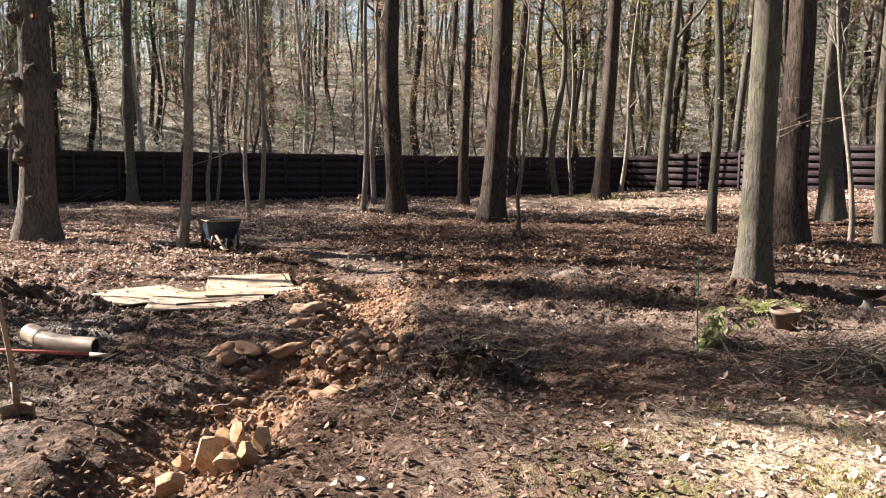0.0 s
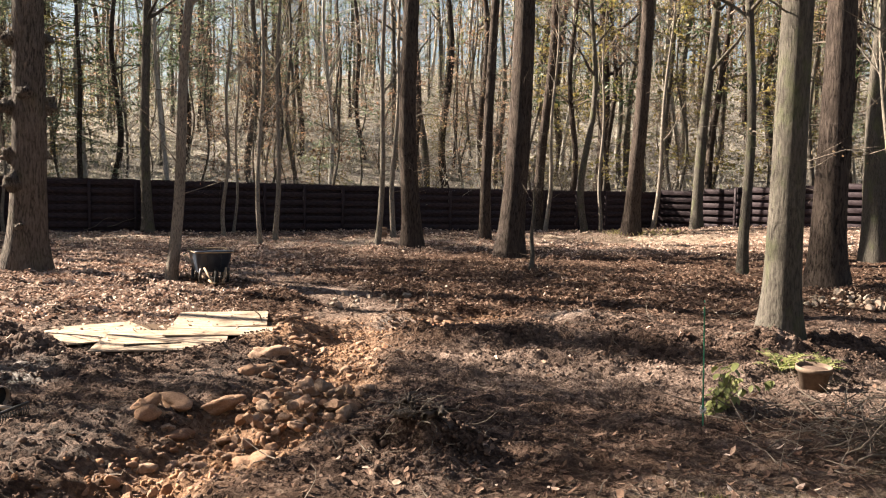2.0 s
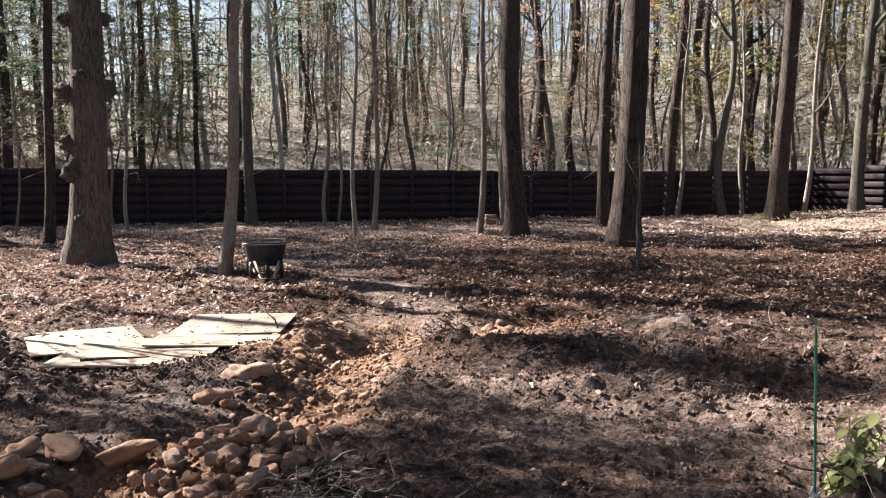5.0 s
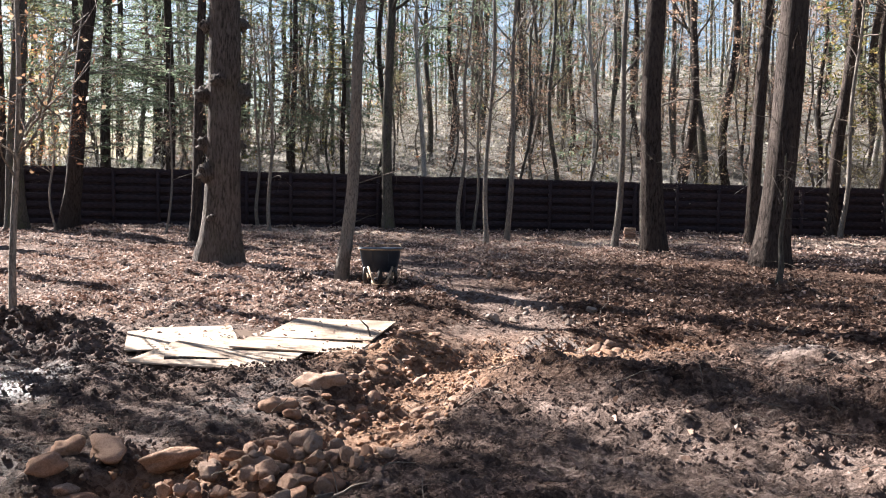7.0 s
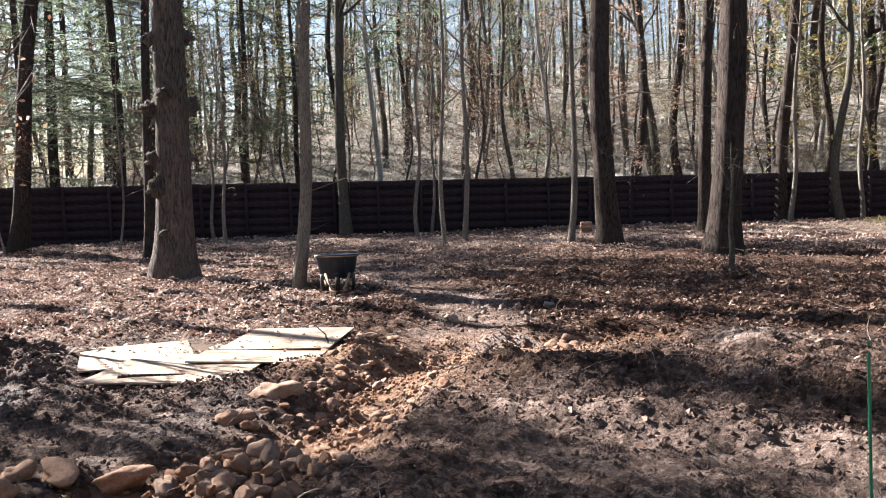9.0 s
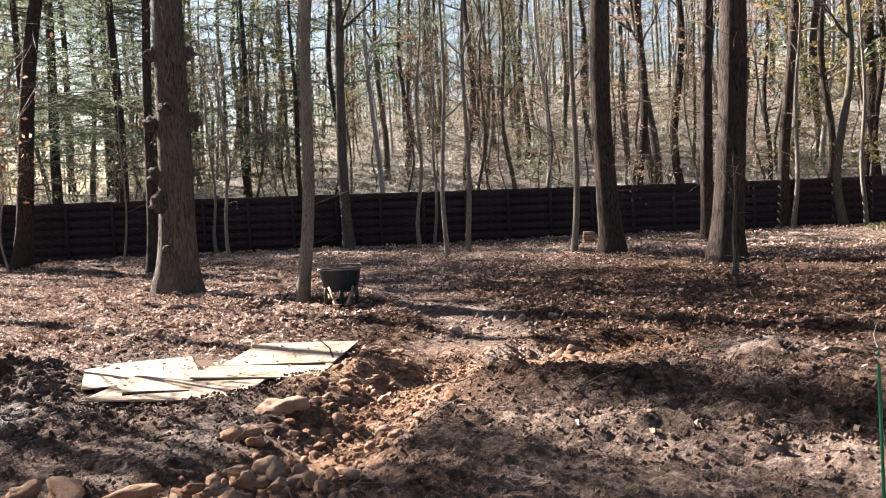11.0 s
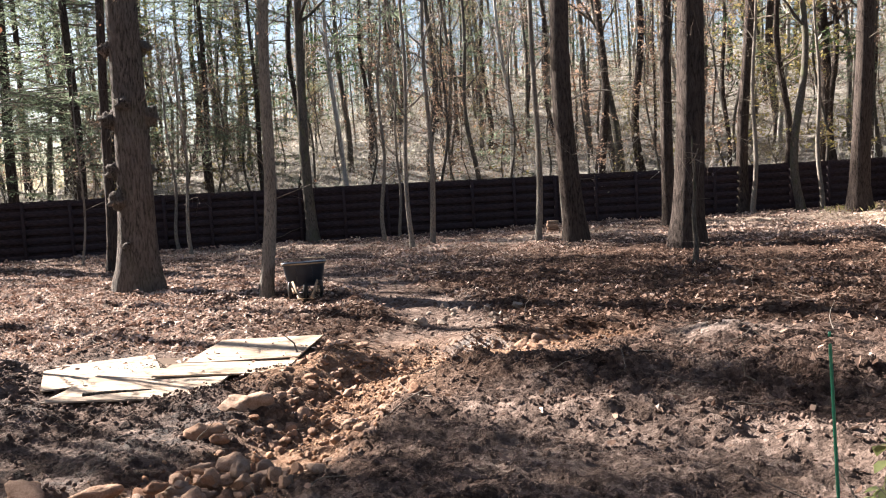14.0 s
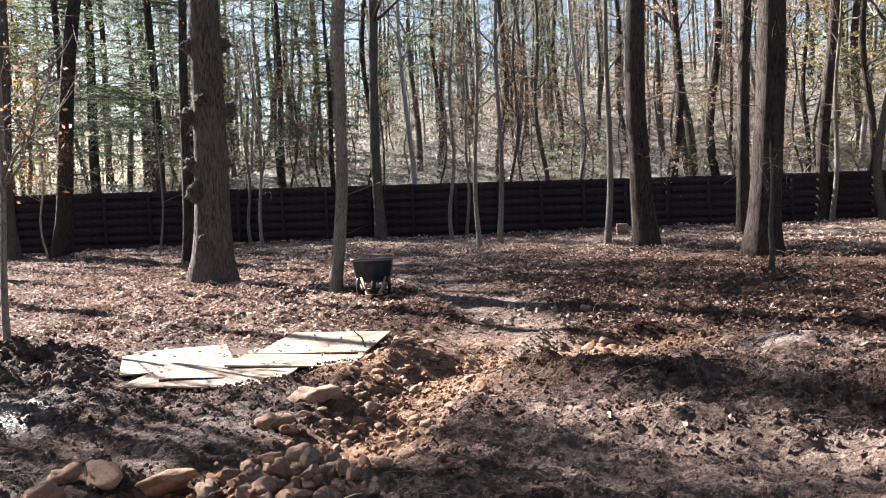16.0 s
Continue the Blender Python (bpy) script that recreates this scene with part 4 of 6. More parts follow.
# The woods beyond the fences and round the yard.
MODELS = [
    tree("pine_tree", -3.4, 47.0, "pine", 0.20, 23, (0.01, 0), 40, label="forest pine with a high green crown", group="woods", wobble=0.2, **NEEDLE),
    tree("pine_tree", -17.5, 41.0, "pine", 0.16, 19, (0.02, 0), 41, label="forest pine with a high green crown", group="woods", low=5.5, wobble=0.2, **NEEDLE),
    tree("hardwood_tree", 1.5, 51.0, "hardwood", 0.19, 18, (0.03, 0.02), 42, label="bare forest hardwood with a few brown leaves", group="woods", side_twigs=18, wobble=0.16, **{**HARD, "bark": BARK_FOREST, "leafy": 0.9}),
    tree("hardwood_tree", -9.3, 44.5, "hardwood", 0.13, 15, (-0.03, 0), 43, BARK_FOREST, YELLOW, "forest hardwood with thin yellow foliage", group="woods", leafy=1.6, side_twigs=20, wobble=0.2),
    tree("hardwood_tree", 8.5, 47.5, "hardwood", 0.11, 13, (0.05, 0.02), 44, BARK_FOREST, AUTUMN, "forest hardwood with thin orange foliage", group="woods", leafy=2.2, side_twigs=20, wobble=0.2),
    tree("sapling", -6.2, 38.5, "sapling", 0.06, 9, (0.05, 0.03), 45, BARK_FOREST, AUTUMN, "slim forest sapling with sparse tan leaves", group="woods", leafy=1.0, sides=6, side_twigs=22, wobble=0.16),
    tree("cedar_tree", -16.8, 36.5, "cedar", 0.13, 13, (0, 0), 46, BARK_PINE, CEDAR, "green cedar with drooping boughs behind the fence", group="woods"),
    tree("sapling", 4.1, 44.0, "sapling", 0.045, 6.5, (0.1, 0.05), 47, BARK_FOREST, YELLOW, "thin crooked understory sapling", group="woods", leafy=1.3, sides=5, side_twigs=24, wobble=0.25),
    # Dense pine model, copied out of view to shade the yard.
    tree("pine_tree", -34, 44, "pine", 0.22, 22, (0.01, 0), 48, label="shade-casting pine added with a dense green crown", group="woods", **{**NEEDLE, "leafy": 2.4}),
    tree("beech_tree", -10.6, 34.5, "beech", 0.055, 8.5, (0.03, 0.02), 51, BARK_FOREST, BEECH, "slender understory beech holding tan leaves", group="woods", boughs=34, sides=7, wobble=0.14),
    tree("maple_tree", 12.2, 44.0, "beech", 0.07, 10, (-0.03, 0.02), 52, BARK_FOREST, GOLDEN, "understory maple with golden-green leaves", group="woods", boughs=44, sides=7, wobble=0.16, leafy=1.6, spread_out=1.2, leaf_size=1.5),
    tree("sycamore_tree", 5.6, 55.0, "hardwood", 0.15, 16, (0.02, 0), 53, BARK_SUNLIT, BEECH, "forest hardwood with bare limbs, bark painted pale as if sunlit", group="woods", leafy=0.5, side_twigs=14, wobble=0.25),
]
rng = np.random.default_rng(5)
taken = [(o.location.x, o.location.y) for o in scene.objects if o.parent is None and o.name.split(".")[0].endswith(("tree", "sapling"))]


def plant(count, x0, x1, y0, y1, gap, chances, allowed, sunny=False):
    made = tries = 0
    while made < count and tries < count * 80:
        tries += 1
        x, y = rng.uniform(x0, x1), rng.uniform(y0, y1)
        if not allowed(x, y) or min(math.hypot(x - a, y - b) for a, b in taken) < gap:
            continue
        pick = rng.choice(len(MODELS), p=np.array(chances) / sum(chances))
        s = rng.uniform(0.75, 1.25)
        if sunny and not open_to_sun(x, y, TALL[pick] * s):
            continue
        taken.append((x, y))
        copy_thing(MODELS[pick], pose(x, y, ground_z(x, y) - 0.03, rng.normal(0, 1.8), rng.normal(0, 1.8), rng.uniform(0, 360)) @ Matrix.Diagonal((s, s, s * rng.uniform(0.9, 1.1), 1)))
        made += 1


TALL = (23, 19, 15, 12, 10, 7, 13, 5, 22, 6, 8, 13)
def outside(x, y):
    return beyond(x, y) > 1.6 or (beyond_right(x, y) > 1.6 and y > 12)


LIT = ((-6, 27, 2.5), (-9, 14, 2), (-3.3, 11, 1.5), (-1, 11.8, 1.0), (2.3, 10, 1.2), (2.2, 5.3, 1.2), (7, 31, 3), (13, 35, 3), (4.2, 11.3, 0.8))


def open_to_sun(x, y, tall):
    """Whether a tree there leaves the sunny places of the yard in the sun."""
    wx, wy = -math.cos(radians(SUN_AZ)), -math.sin(radians(SUN_AZ))
    for tx, ty, wide in LIT:
        ahead = (tx - x) * wx + (ty - y) * wy
        aside = abs((tx - x) * wy - (ty - y) * wx)
        if 3 < ahead < tall * 1.66 and aside < wide + 1.2:
            return False
    return True


# straight behind the back fence
plant(100, -34, 22, 30, 62, 1.3, (3, 1.5, 3, 2, 2, 3, 0.5, 3, 0, 6, 1.5, 2), lambda x, y: outside(x, y) and beyond(x, y) < 24, True)
plant(60, -60, 45, 45, 95, 2.5, (4, 3, 4, 3, 2, 2, 0.5, 0, 0, 2, 2, 3), lambda x, y: outside(x, y) and beyond(x, y) > 18 and clearing(x, y) < 0.1, True)
# greener woods at the left, yellower at the right
plant(62, -64, -12, 20, 66, 1.6, (2, 2, 1, 1, 1, 2, 7, 1, 0, 3, 0, 1), lambda x, y: beyond(x, y) > 2 and clearing(x, y) < 0.1, True)
plant(40, 8, 34, 22, 60, 1.6, (3, 1, 3, 3, 2, 3, 0, 2, 0, 2, 9, 2), lambda x, y: beyond_right(x, y) > 1.8)
# unseen pines added towards the sun to shade the yard, with width and height
for x, y, wide, tall in ((-13.2, 10.6, 0.4, 0.66), (-14.2, 11.2, 0.4, 0.78), (-13.0, 11.5, 0.4, 0.66), (-14.0, 12.2, 0.4, 0.78), (-13.4, 12.45, 0.36, 0.72), (-14.6, 11.7, 0.42, 0.6), (-13.3, 12.75, 0.3, 0.7), (-13.7, 10.2, 0.36, 0.7),
                         (-15.2, 12.2, 0.4, 1.0), (-14.0, 9.25, 0.3, 0.42), (-14.2, 9.6, 0.34, 0.35), (-13.9, 10.3, 0.36, 0.35), (-14.1, 11.2, 0.36, 0.35), (-16.0, 15.75, 0.4, 0.88), (-17.2, 16.0, 0.34, 0.94), (-15.3, 15.5, 0.34, 0.84), (-16.6, 15.85, 0.34, 0.92), (-19.0, 20.1, 0.5, 1.0), 
                         (-23.0, 22.2, 0.7, 1.0), (-21.8, 23.4, 0.7, 1.0), (-24.0, 24.6, 0.7, 1.0), (-36.0, 17.0, 0.7, 1.0), (-29.9, 27.5, 0.9, 1.3), (-31.3, 29.6, 0.9, 1.3)):
    taken.append((x, y))
    copy_thing(MODELS[8], pose(x, y, ground_z(x, y) - 0.03, 0, 0, 90 * x) @ Matrix.Diagonal((wide, wide, tall, 1)))
hemlock = tree("hemlock_tree", -22.4, 26.9, "cedar", 0.16, 16, (0, 0), 49, BARK_PINE, CEDAR, "broad green hemlock with fine drooping boughs behind the fence", group="woods", low=2.6, boughs=96, spread_out=1.35, leafy=1.25)
for x, y, size in ((-27.5, 33.5, 1.5), (-22.5, 31.8, 1.35), (-26.2, 27.6, 1.05), (-24.5, 36.5, 1.15), (-20.0, 37.5, 1.05), (-29.0, 39.0, 1.2), (-35.0, 42.0, 1.3), (-41.0, 45.0, 1.4)):
    copy_thing(hemlock, pose(x, y, ground_z(x, y) - 0.03, 0, 0, 50 * x) @ Matrix.Diagonal((size, size, size, 1)))
for k, x, y, size in ((4, 8.6, 42.6, 1.25), (4, 11.4, 41.2, 1.3), (2, 13.6, 40.4, 1.0), (4, 14.8, 37.6, 1.2), (4, 18.4, 34.0, 1.3), (2, 16.8, 36.2, 1.0), (1, 20.5, 31.5, 1.0), (1, 4.6, 41.5, 0.95), (10, 3.2, 44.0, 1.2), (1, 7.4, 44.5, 1.0), (10, 6.2, 41.8, 1.1), (9, 2.2, 40.6, 1.1), (10, 10.4, 43.0, 1.25), (10, 15.6, 39.0, 1.2), (10, 12.6, 39.4, 1.0), (1, 14.5, 36.2, 0.9), (1, 17.0, 33.0, 0.85), (1, 19.0, 30.5, 0.85), (1, 16.0, 38.5, 1.0), (6, 18.2, 35.5, 0.9), (6, 17.2, 34.3, 1.1), (6, 15.9, 36.6, 1.1), (6, 19.2, 32.4, 1.0), (6, 20.6, 36.0, 1.25), (6, 14.4, 39.6, 1.1)):
    copy_thing(MODELS[k], pose(x, y, ground_z(x, y) - 0.03, 0, 0, 70 * x) @ Matrix.Diagonal((size, size, size, 1)))
plant(22, 17, 44, 8, 46, 1.8, (5, 3, 2, 1, 1, 2, 2, 2, 0, 1, 4, 1), lambda x, y: beyond_right(x, y) > 2.5)
BARE = dict(bark=BARK_GREY, foliage=AUTUMN, leafy=0.0, side_twigs=1)
# Added out of view so that its trunk casts a shadow band.
tree("hardwood_tree", -15.5, 17.6, "hardwood", 0.17, 16, (0, 0), 64, label="unseen bare grey hardwood added for its shadow band", **BARE)
# unseen trees added behind the camera for shade and closure
plant(12, -20, 24, -25, -5, 4, (3, 2, 3, 1, 1, 1, 0, 0, 0, 0, 0, 0), lambda x, y: True)


def far_woods():
    """Thin trunks and twig haze on the slope far behind, as one mass."""
    r = np.random.default_rng(8)
    wood, haze = Build(), Build()
    n = 0
    while n < 620:
        x, y = r.uniform(-110, 90), r.uniform(40, 150)
        if max(beyond(x, y), beyond_right(x, y)) < 20 or clearing(x, y) > 0.1:
            continue
        n += 1
        z, tall, rad = ground_z(x, y), r.uniform(10, 24), r.uniform(0.06, 0.22)
        line = np.array([[0, 0, -0.3], [r.normal(0, 0.3), 0, tall * 0.4], [r.normal(0, 0.7), r.normal(0, 0.4), tall]]) + (x, y, z)
        wood.tube(line, (rad, rad * 0.7, rad * 0.2), 5)
        for _ in range(8):
            k = r.uniform(0.2, 0.95)
            p = line[0] * (1 - k) + line[2] * k
            limb = curve_points(p, r.normal(0, 1, 3) + (0, 0, 0.7), r.uniform(1.2, 3.5), 3, 0.2, r)
            haze.tube(limb, (0.035, 0.026, 0.017, 0.007), 3)
            haze.leaves(limb[r.integers(1, 4, 15)] + r.normal(0, 0.55, (15, 3)), 0.62, 0.011, r)
    tagged(part("far_trunks", wood, BARK_FOREST), "distant grey trunks on the wooded slope", "woods", kind="stuff")
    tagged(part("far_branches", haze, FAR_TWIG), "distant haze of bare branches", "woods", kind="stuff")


def far_foliage():
    r = np.random.default_rng(9)
    for name, mat, label, count, x0, x1, top in (("far_pine_foliage", NEEDLES, "distant green pine foliage", 360, -120, 70, 21), ("far_autumn_foliage", AUTUMN, "distant rusty autumn foliage", 150, -90, 90, 9), ("far_yellow_foliage", YELLOW, "distant yellow autumn foliage", 190, -5, 90, 11)):
        b = Build()
        k = 0
        while k < count:
            x, y = r.uniform(x0, x1), r.uniform(45, 130)
            if max(beyond(x, y), beyond_right(x, y)) < 14:
                continue
            k += 1
            z = ground_z(x, y) + r.uniform(1.5, top)
            for _ in range(r.integers(3, 8)):
                c = np.array([x, y, z]) + r.normal(0, 1.3, 3)
                b.leaves(c + r.normal(0, 0.7, (45, 3)) * (1, 1, 0.6), 0.13, 0.05, r)
        tagged(part(name, b, mat, flat=True), label, "foliage", kind="stuff")


def underbrush():
    """Bare shrubs with a few leaves on the wooded slope, too tangled to tell apart."""
    r = np.random.default_rng(10)
    twigs, tan, green = Build(), Build(), Build()
    n = 0
    while n < 760:
        x, y = r.uniform(-60, 46), r.uniform(22, 100)
        d = max(beyond(x, y), beyond_right(x, y) if y > 14 else -9)
        if d < 1.0 or d > 52 or clearing(x, y) > 0.1:
            continue
        n += 1
        base = np.array([x, y, ground_z(x, y)])
        tall = r.uniform(1.2, 4.2)
        leafy = tan if fbm(np.array([x]), np.array([y]), 0.12, 3, 151)[0] < 0.12 else green
        for _ in range(5):
            stem = curve_points(base + r.normal(0, 0.25, 3) * (1, 1, 0), r.normal(0, 0.4, 3) + (0, 0, 1), tall * r.uniform(0.6, 1.1), 4, 0.16, r)
            twigs.tube(stem, np.linspace(0.016, 0.005, 5), 3)
            twigs.leaves(stem[r.integers(1, 5, 9)] + r.normal(0, 0.3, (9, 3)), 0.4, 0.007, r)
            k = r.integers(2, 15)
            leafy.leaves(stem[r.integers(1, 5, k)] + r.normal(0, 0.3, (k, 3)), 0.085, 0.05, r)
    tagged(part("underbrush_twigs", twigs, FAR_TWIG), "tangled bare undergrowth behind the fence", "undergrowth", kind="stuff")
    tagged(part("underbrush_leaves", tan, BRUSH_LEAF, flat=True), "dry tan leaves on the undergrowth", "undergrowth", kind="stuff")
    tagged(part("underbrush_greens", green, GOLDEN, flat=True), "yellow-green leaves on the undergrowth", "undergrowth", kind="stuff")


def slope_brush():
    """A low cover of twigs and dead stalks over the whole wooded slope."""
    r = np.random.default_rng(23)
    x, y = r.uniform(-70, 70, 9000), r.uniform(26, 120, 9000)
    d = np.maximum(beyond(x, y), beyond_right(x, y))
    ok = (d > 3) & (d < 75) & (clearing(x, y) < 0.1)
    base = np.stack([x, y, height(x, y)], 1)[ok][:3800]
    tall = r.uniform(0.5, 2.0, len(base))
    twigs, leaves = Build(), Build()
    stalk = np.repeat(base, 11, 0) + r.normal(0, 1, (11 * len(base), 3)) * np.repeat(tall, 11)[:, None] * (0.55, 0.55, 0.0)
    stalk[:, 2] += np.repeat(tall, 11) * r.uniform(0.05, 0.9, len(stalk))
    twigs.leaves(stalk, 0.42, 0.012, r)
    spots = np.repeat(base, 7, 0) + r.normal(0, 1, (7 * len(base), 3)) * np.repeat(tall, 7)[:, None] * (0.5, 0.5, 0.0)
    spots[:, 2] += np.repeat(tall, 7) * r.uniform(0.05, 1.0, len(spots))
    leaves.leaves(spots, 0.12, 0.07, r)
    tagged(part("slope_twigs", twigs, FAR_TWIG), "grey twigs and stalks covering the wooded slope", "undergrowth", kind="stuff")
    tagged(part("slope_leaves", leaves, BRUSH_LEAF, flat=True), "dry leaves caught in the low brush", "undergrowth", kind="stuff")


def evergreen_edge():
    """Masses of pine and cedar boughs between the trunks at the left, too fine to tell apart."""
    r = np.random.default_rng(19)
    b, t = Build(), Build()
    n = 0
    while n < 280:
        x, y = r.uniform(-62, 22), r.uniform(24, 84)
        d = beyond(x, y)
        if d < 4 or clearing(x, y) > 0.1 or r.uniform() < 0.72 * smooth((x + 24) / 20) or not open_to_sun(x, y, 9):
            continue
        n += 1
        z = ground_z(x, y) + r.uniform(2.0, 13)
        a = r.uniform(0, 6.28)
        for k in range(5):
            bough = curve_points((x, y, z + 0.5 * k), (math.cos(a + 1.3 * k), math.sin(a + 1.3 * k), 0.1), r.uniform(1.5, 3.2), 5, 0.12, r, -0.05)
            t.tube(bough, np.linspace(0.03, 0.006, 6), 3)
            b.sprays(bough, 14, 0.6, 0.22, r, 5)
    tagged(part("evergreen_boughs", b, CEDAR, flat=True), "green pine and cedar boughs behind the fence", "foliage", kind="stuff")
    tagged(part("evergreen_branches", t, TWIG), "thin branches carrying the evergreen boughs", "foliage", kind="stuff")


far_woods()
far_foliage()
evergreen_edge()
underbrush()
slope_brush()


# ---- litter and soil ----
def fallen_leaves():
    r = np.random.default_rng(12)
    b, brown = Build(), Build()

    def scatter(n, x0, x1, y0, y1, size, keep, whole=False):
        x, y = r.uniform(x0, x1, n), r.uniform(y0, y1, n)
        ok = r.uniform(0, 1, n) < keep(x, y)
        ok &= (beyond(x, y) < -0.1) & (beyond_right(x, y) < -0.1)
        x, y = x[ok], y[ok]
        z = height(x, y) + r.uniform(0.0, 0.035, len(x))
        # paler leaves where the sun falls, shade-dark ones elsewhere
        pale = r.uniform(0, 1, len(x)) < 0.04 + 0.91 * sunlit_litter(x, y)
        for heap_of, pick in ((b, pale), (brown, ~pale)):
            if whole:
                heap_of.oak_leaves(np.stack([x, y, z], 1)[pick], size * 1.25, r)
                continue
            heap_of.leaves(np.stack([x, y, z], 1)[pick], size, size * 0.55, r, 0.5, size * 0.7)

    def litter(x, y):
        trench, track, mud, wob = zones(x, y)
        return np.clip((1 - np.maximum(np.maximum(trench, 0.97 * track), 0.97 * mud)) * (0.75 + 0.5 * wob + 0.9 * fbm(x, y, 1.3, 4, 101)) * (1 - 0.55 * sunlit_strip(x, y)), 0, 1)

    scatter(70000, -13, 9, 9.5, 19, 0.04, litter)
    scatter(56000, -20, 14, 18, 29, 0.04, litter)
    scatter(24000, -26, 18, 26, 40, 0.052, litter)
    scatter(2600, -8, 7, 2.5, 13, 0.026, lambda x, y: 0.6 + 0 * x, True)
    scatter(15000, -2.5, 7, 3.0, 8.6, 0.024, lambda x, y: smooth((7.6 + 0.3 * x - y) / 2) * (0.6 + 0.6 * fbm(x, y, 1.2, 3, 91)), True)
    n = 60
    u, v = r.uniform(-1.2, 1.2, n), r.uniform(-0.9, 0.9, n)
    b.leaves(np.stack([-3.1 + u * 0.974 - v * 0.225, 11.2 + u * 0.225 + v * 0.974, 0.085 + 0 * u], 1), 0.035, 0.02, r, 0.85, 0.01)
    tagged(part("fallen_leaves", b, LITTER, flat=True), "pale dry oak leaves covering the ground", "leaves", kind="stuff")
    tagged(part("brown_litter", brown, SHADE_TONED_LITTER, flat=True), "leaf litter darkened in colour where the yard lies shaded", "leaves", kind="stuff")


def clod_shapes(count, seed, jag):
    """Rounded lumps of soil."""
    out = []
    for k in range(count):
        bm = bmesh.new()
        bmesh.ops.create_icosphere(bm, subdivisions=1, radius=1.0)
        for v in bm.verts:
            v.co *= 1 + jag * noise.noise(v.co * 1.4 + Vector((k * 5.1, seed, 0)))
        bm.verts.ensure_lookup_table()
        bm.verts.index_update()
        out.append((np.array([v.co[:] for v in bm.verts]), np.array([[v.index for v in f.verts] for f in bm.faces])))
        bm.free()
    return out


def soil_clods():
    r = np.random.default_rng(14)
    shapes = clod_shapes(8, 3, 0.8)
    dark, orange = Build(), Build()

    def lay(b, n, x0, x1, y0, y1, small, large, keep, up=0.0):
        made = 0
        xs, ys = r.uniform(x0, x1, n * 6), r.uniform(y0, y1, n * 6)
        chance = keep(xs, ys)
        zs = height(xs, ys)
        for x, y, z, c in zip(xs, ys, zs, chance):
            if made >= n:
                break
            if r.uniform() > c:
                continue
            made += 1
            s = small + (large - small) * r.uniform() ** 2.5
            v, f = shapes[r.integers(8)]
            turn = np.array(Euler(r.uniform(0, 6.28, 3)).to_matrix())
            b.add((v * (1, 0.85, 0.7)) @ turn.T * s + (x, y, z + s * 0.05 + up), f)

    lay(dark, 6500, -6.5, 5.5, 4.8, 13.6, 0.006, 0.028, lambda x, y: zones(x, y)[2] * 0.8)
    lay(dark, 6500, -0.6, 5.5, 6.8, 12.6, 0.006, 0.022, lambda x, y: zones(x, y)[2])
    lay(dark, 160, -4.4, -3.0, 10.8, 11.5, 0.005, 0.016, lambda x, y: smooth(1.3 - along(x, y, ((-4.2, 11.1), (-3.3, 11.22))) / 0.13), 0.03)
    lay(dark, 500, -3.8, -1.7, 9.4, 11.3, 0.006, 0.02, lambda x, y: smooth(1.2 - along(x, y, ((-3.5, 9.68), (-2.5, 9.95), (-2.12, 10.7), (-1.95, 11.1))) / 0.14), 0.03)
    lay(dark, 2600, -0.8, 4.5, 4.5, 7.6, 0.004, 0.017, lambda x, y: 0.7 + 0 * x)
    lay(dark, 2200, -5.0, -1.0, 7.0, 10.2, 0.006, 0.026, lambda x, y: zones(x, y)[2])
    lay(dark, 1000, -4, -1.4, 8.3, 12.8, 0.006, 0.022, lambda x, y: smooth(1 - along(x, y, BERM) / 0.75) * smooth((11.0 - y) / 0.7))
    lay(dark, 1500, -0.4, 5.5, 9.2, 12.2, 0.008, 0.03, lambda x, y: np.maximum(smooth(1 - along(x, y, RUTS) / 0.7), 0.6 * smooth(1 - along(x, y + 1.3, RUTS) / 0.6)))
    lay(dark, 500, -7, -3.8, 9, 11.5, 0.015, 0.065, lambda x, y: np.maximum(heap(x, y, -5.6, 10.2, 1.4), heap(x, y, -4.3, 9.9, 0.7)))
    lay(dark, 400, -0.6, 1.2, 6.2, 7.8, 0.01, 0.04, lambda x, y: heap(x, y, 0.25, 6.95, 0.9))
    lay(dark, 250, 0.8, 2.8, 17.5, 19.4, 0.02, 0.06, lambda x, y: heap(x, y, 1.75, 18.5, 1.0))
    lay(dark, 500, -7, 0, 13.5, 21, 0.01, 0.05, lambda x, y: smooth(1 - along(x, y, TRACK) / 1.2))
    lay(dark, 250, -6.5, -4.4, 14.8, 16.6, 0.02, 0.05, lambda x, y: heap(x, y, -5.6, 15.7, 1.0))
    lay(dark, 500, -4, -1, 4.2, 7.2, 0.01, 0.045, lambda x, y: 0.5 + 0 * x)
    lay(orange, 2200, -2.6, 1.0, 4.5, 13.8, 0.008, 0.035, lambda x, y: zones(x, y)[0])
    tagged(part("soil_clods", dark, CLOD), "dark damp clods of dug soil", "soil", kind="stuff")
    tagged(part("clay_clods", orange, CLAY_CLOD), "crumbled orange clay in the trench", "soil", kind="stuff")


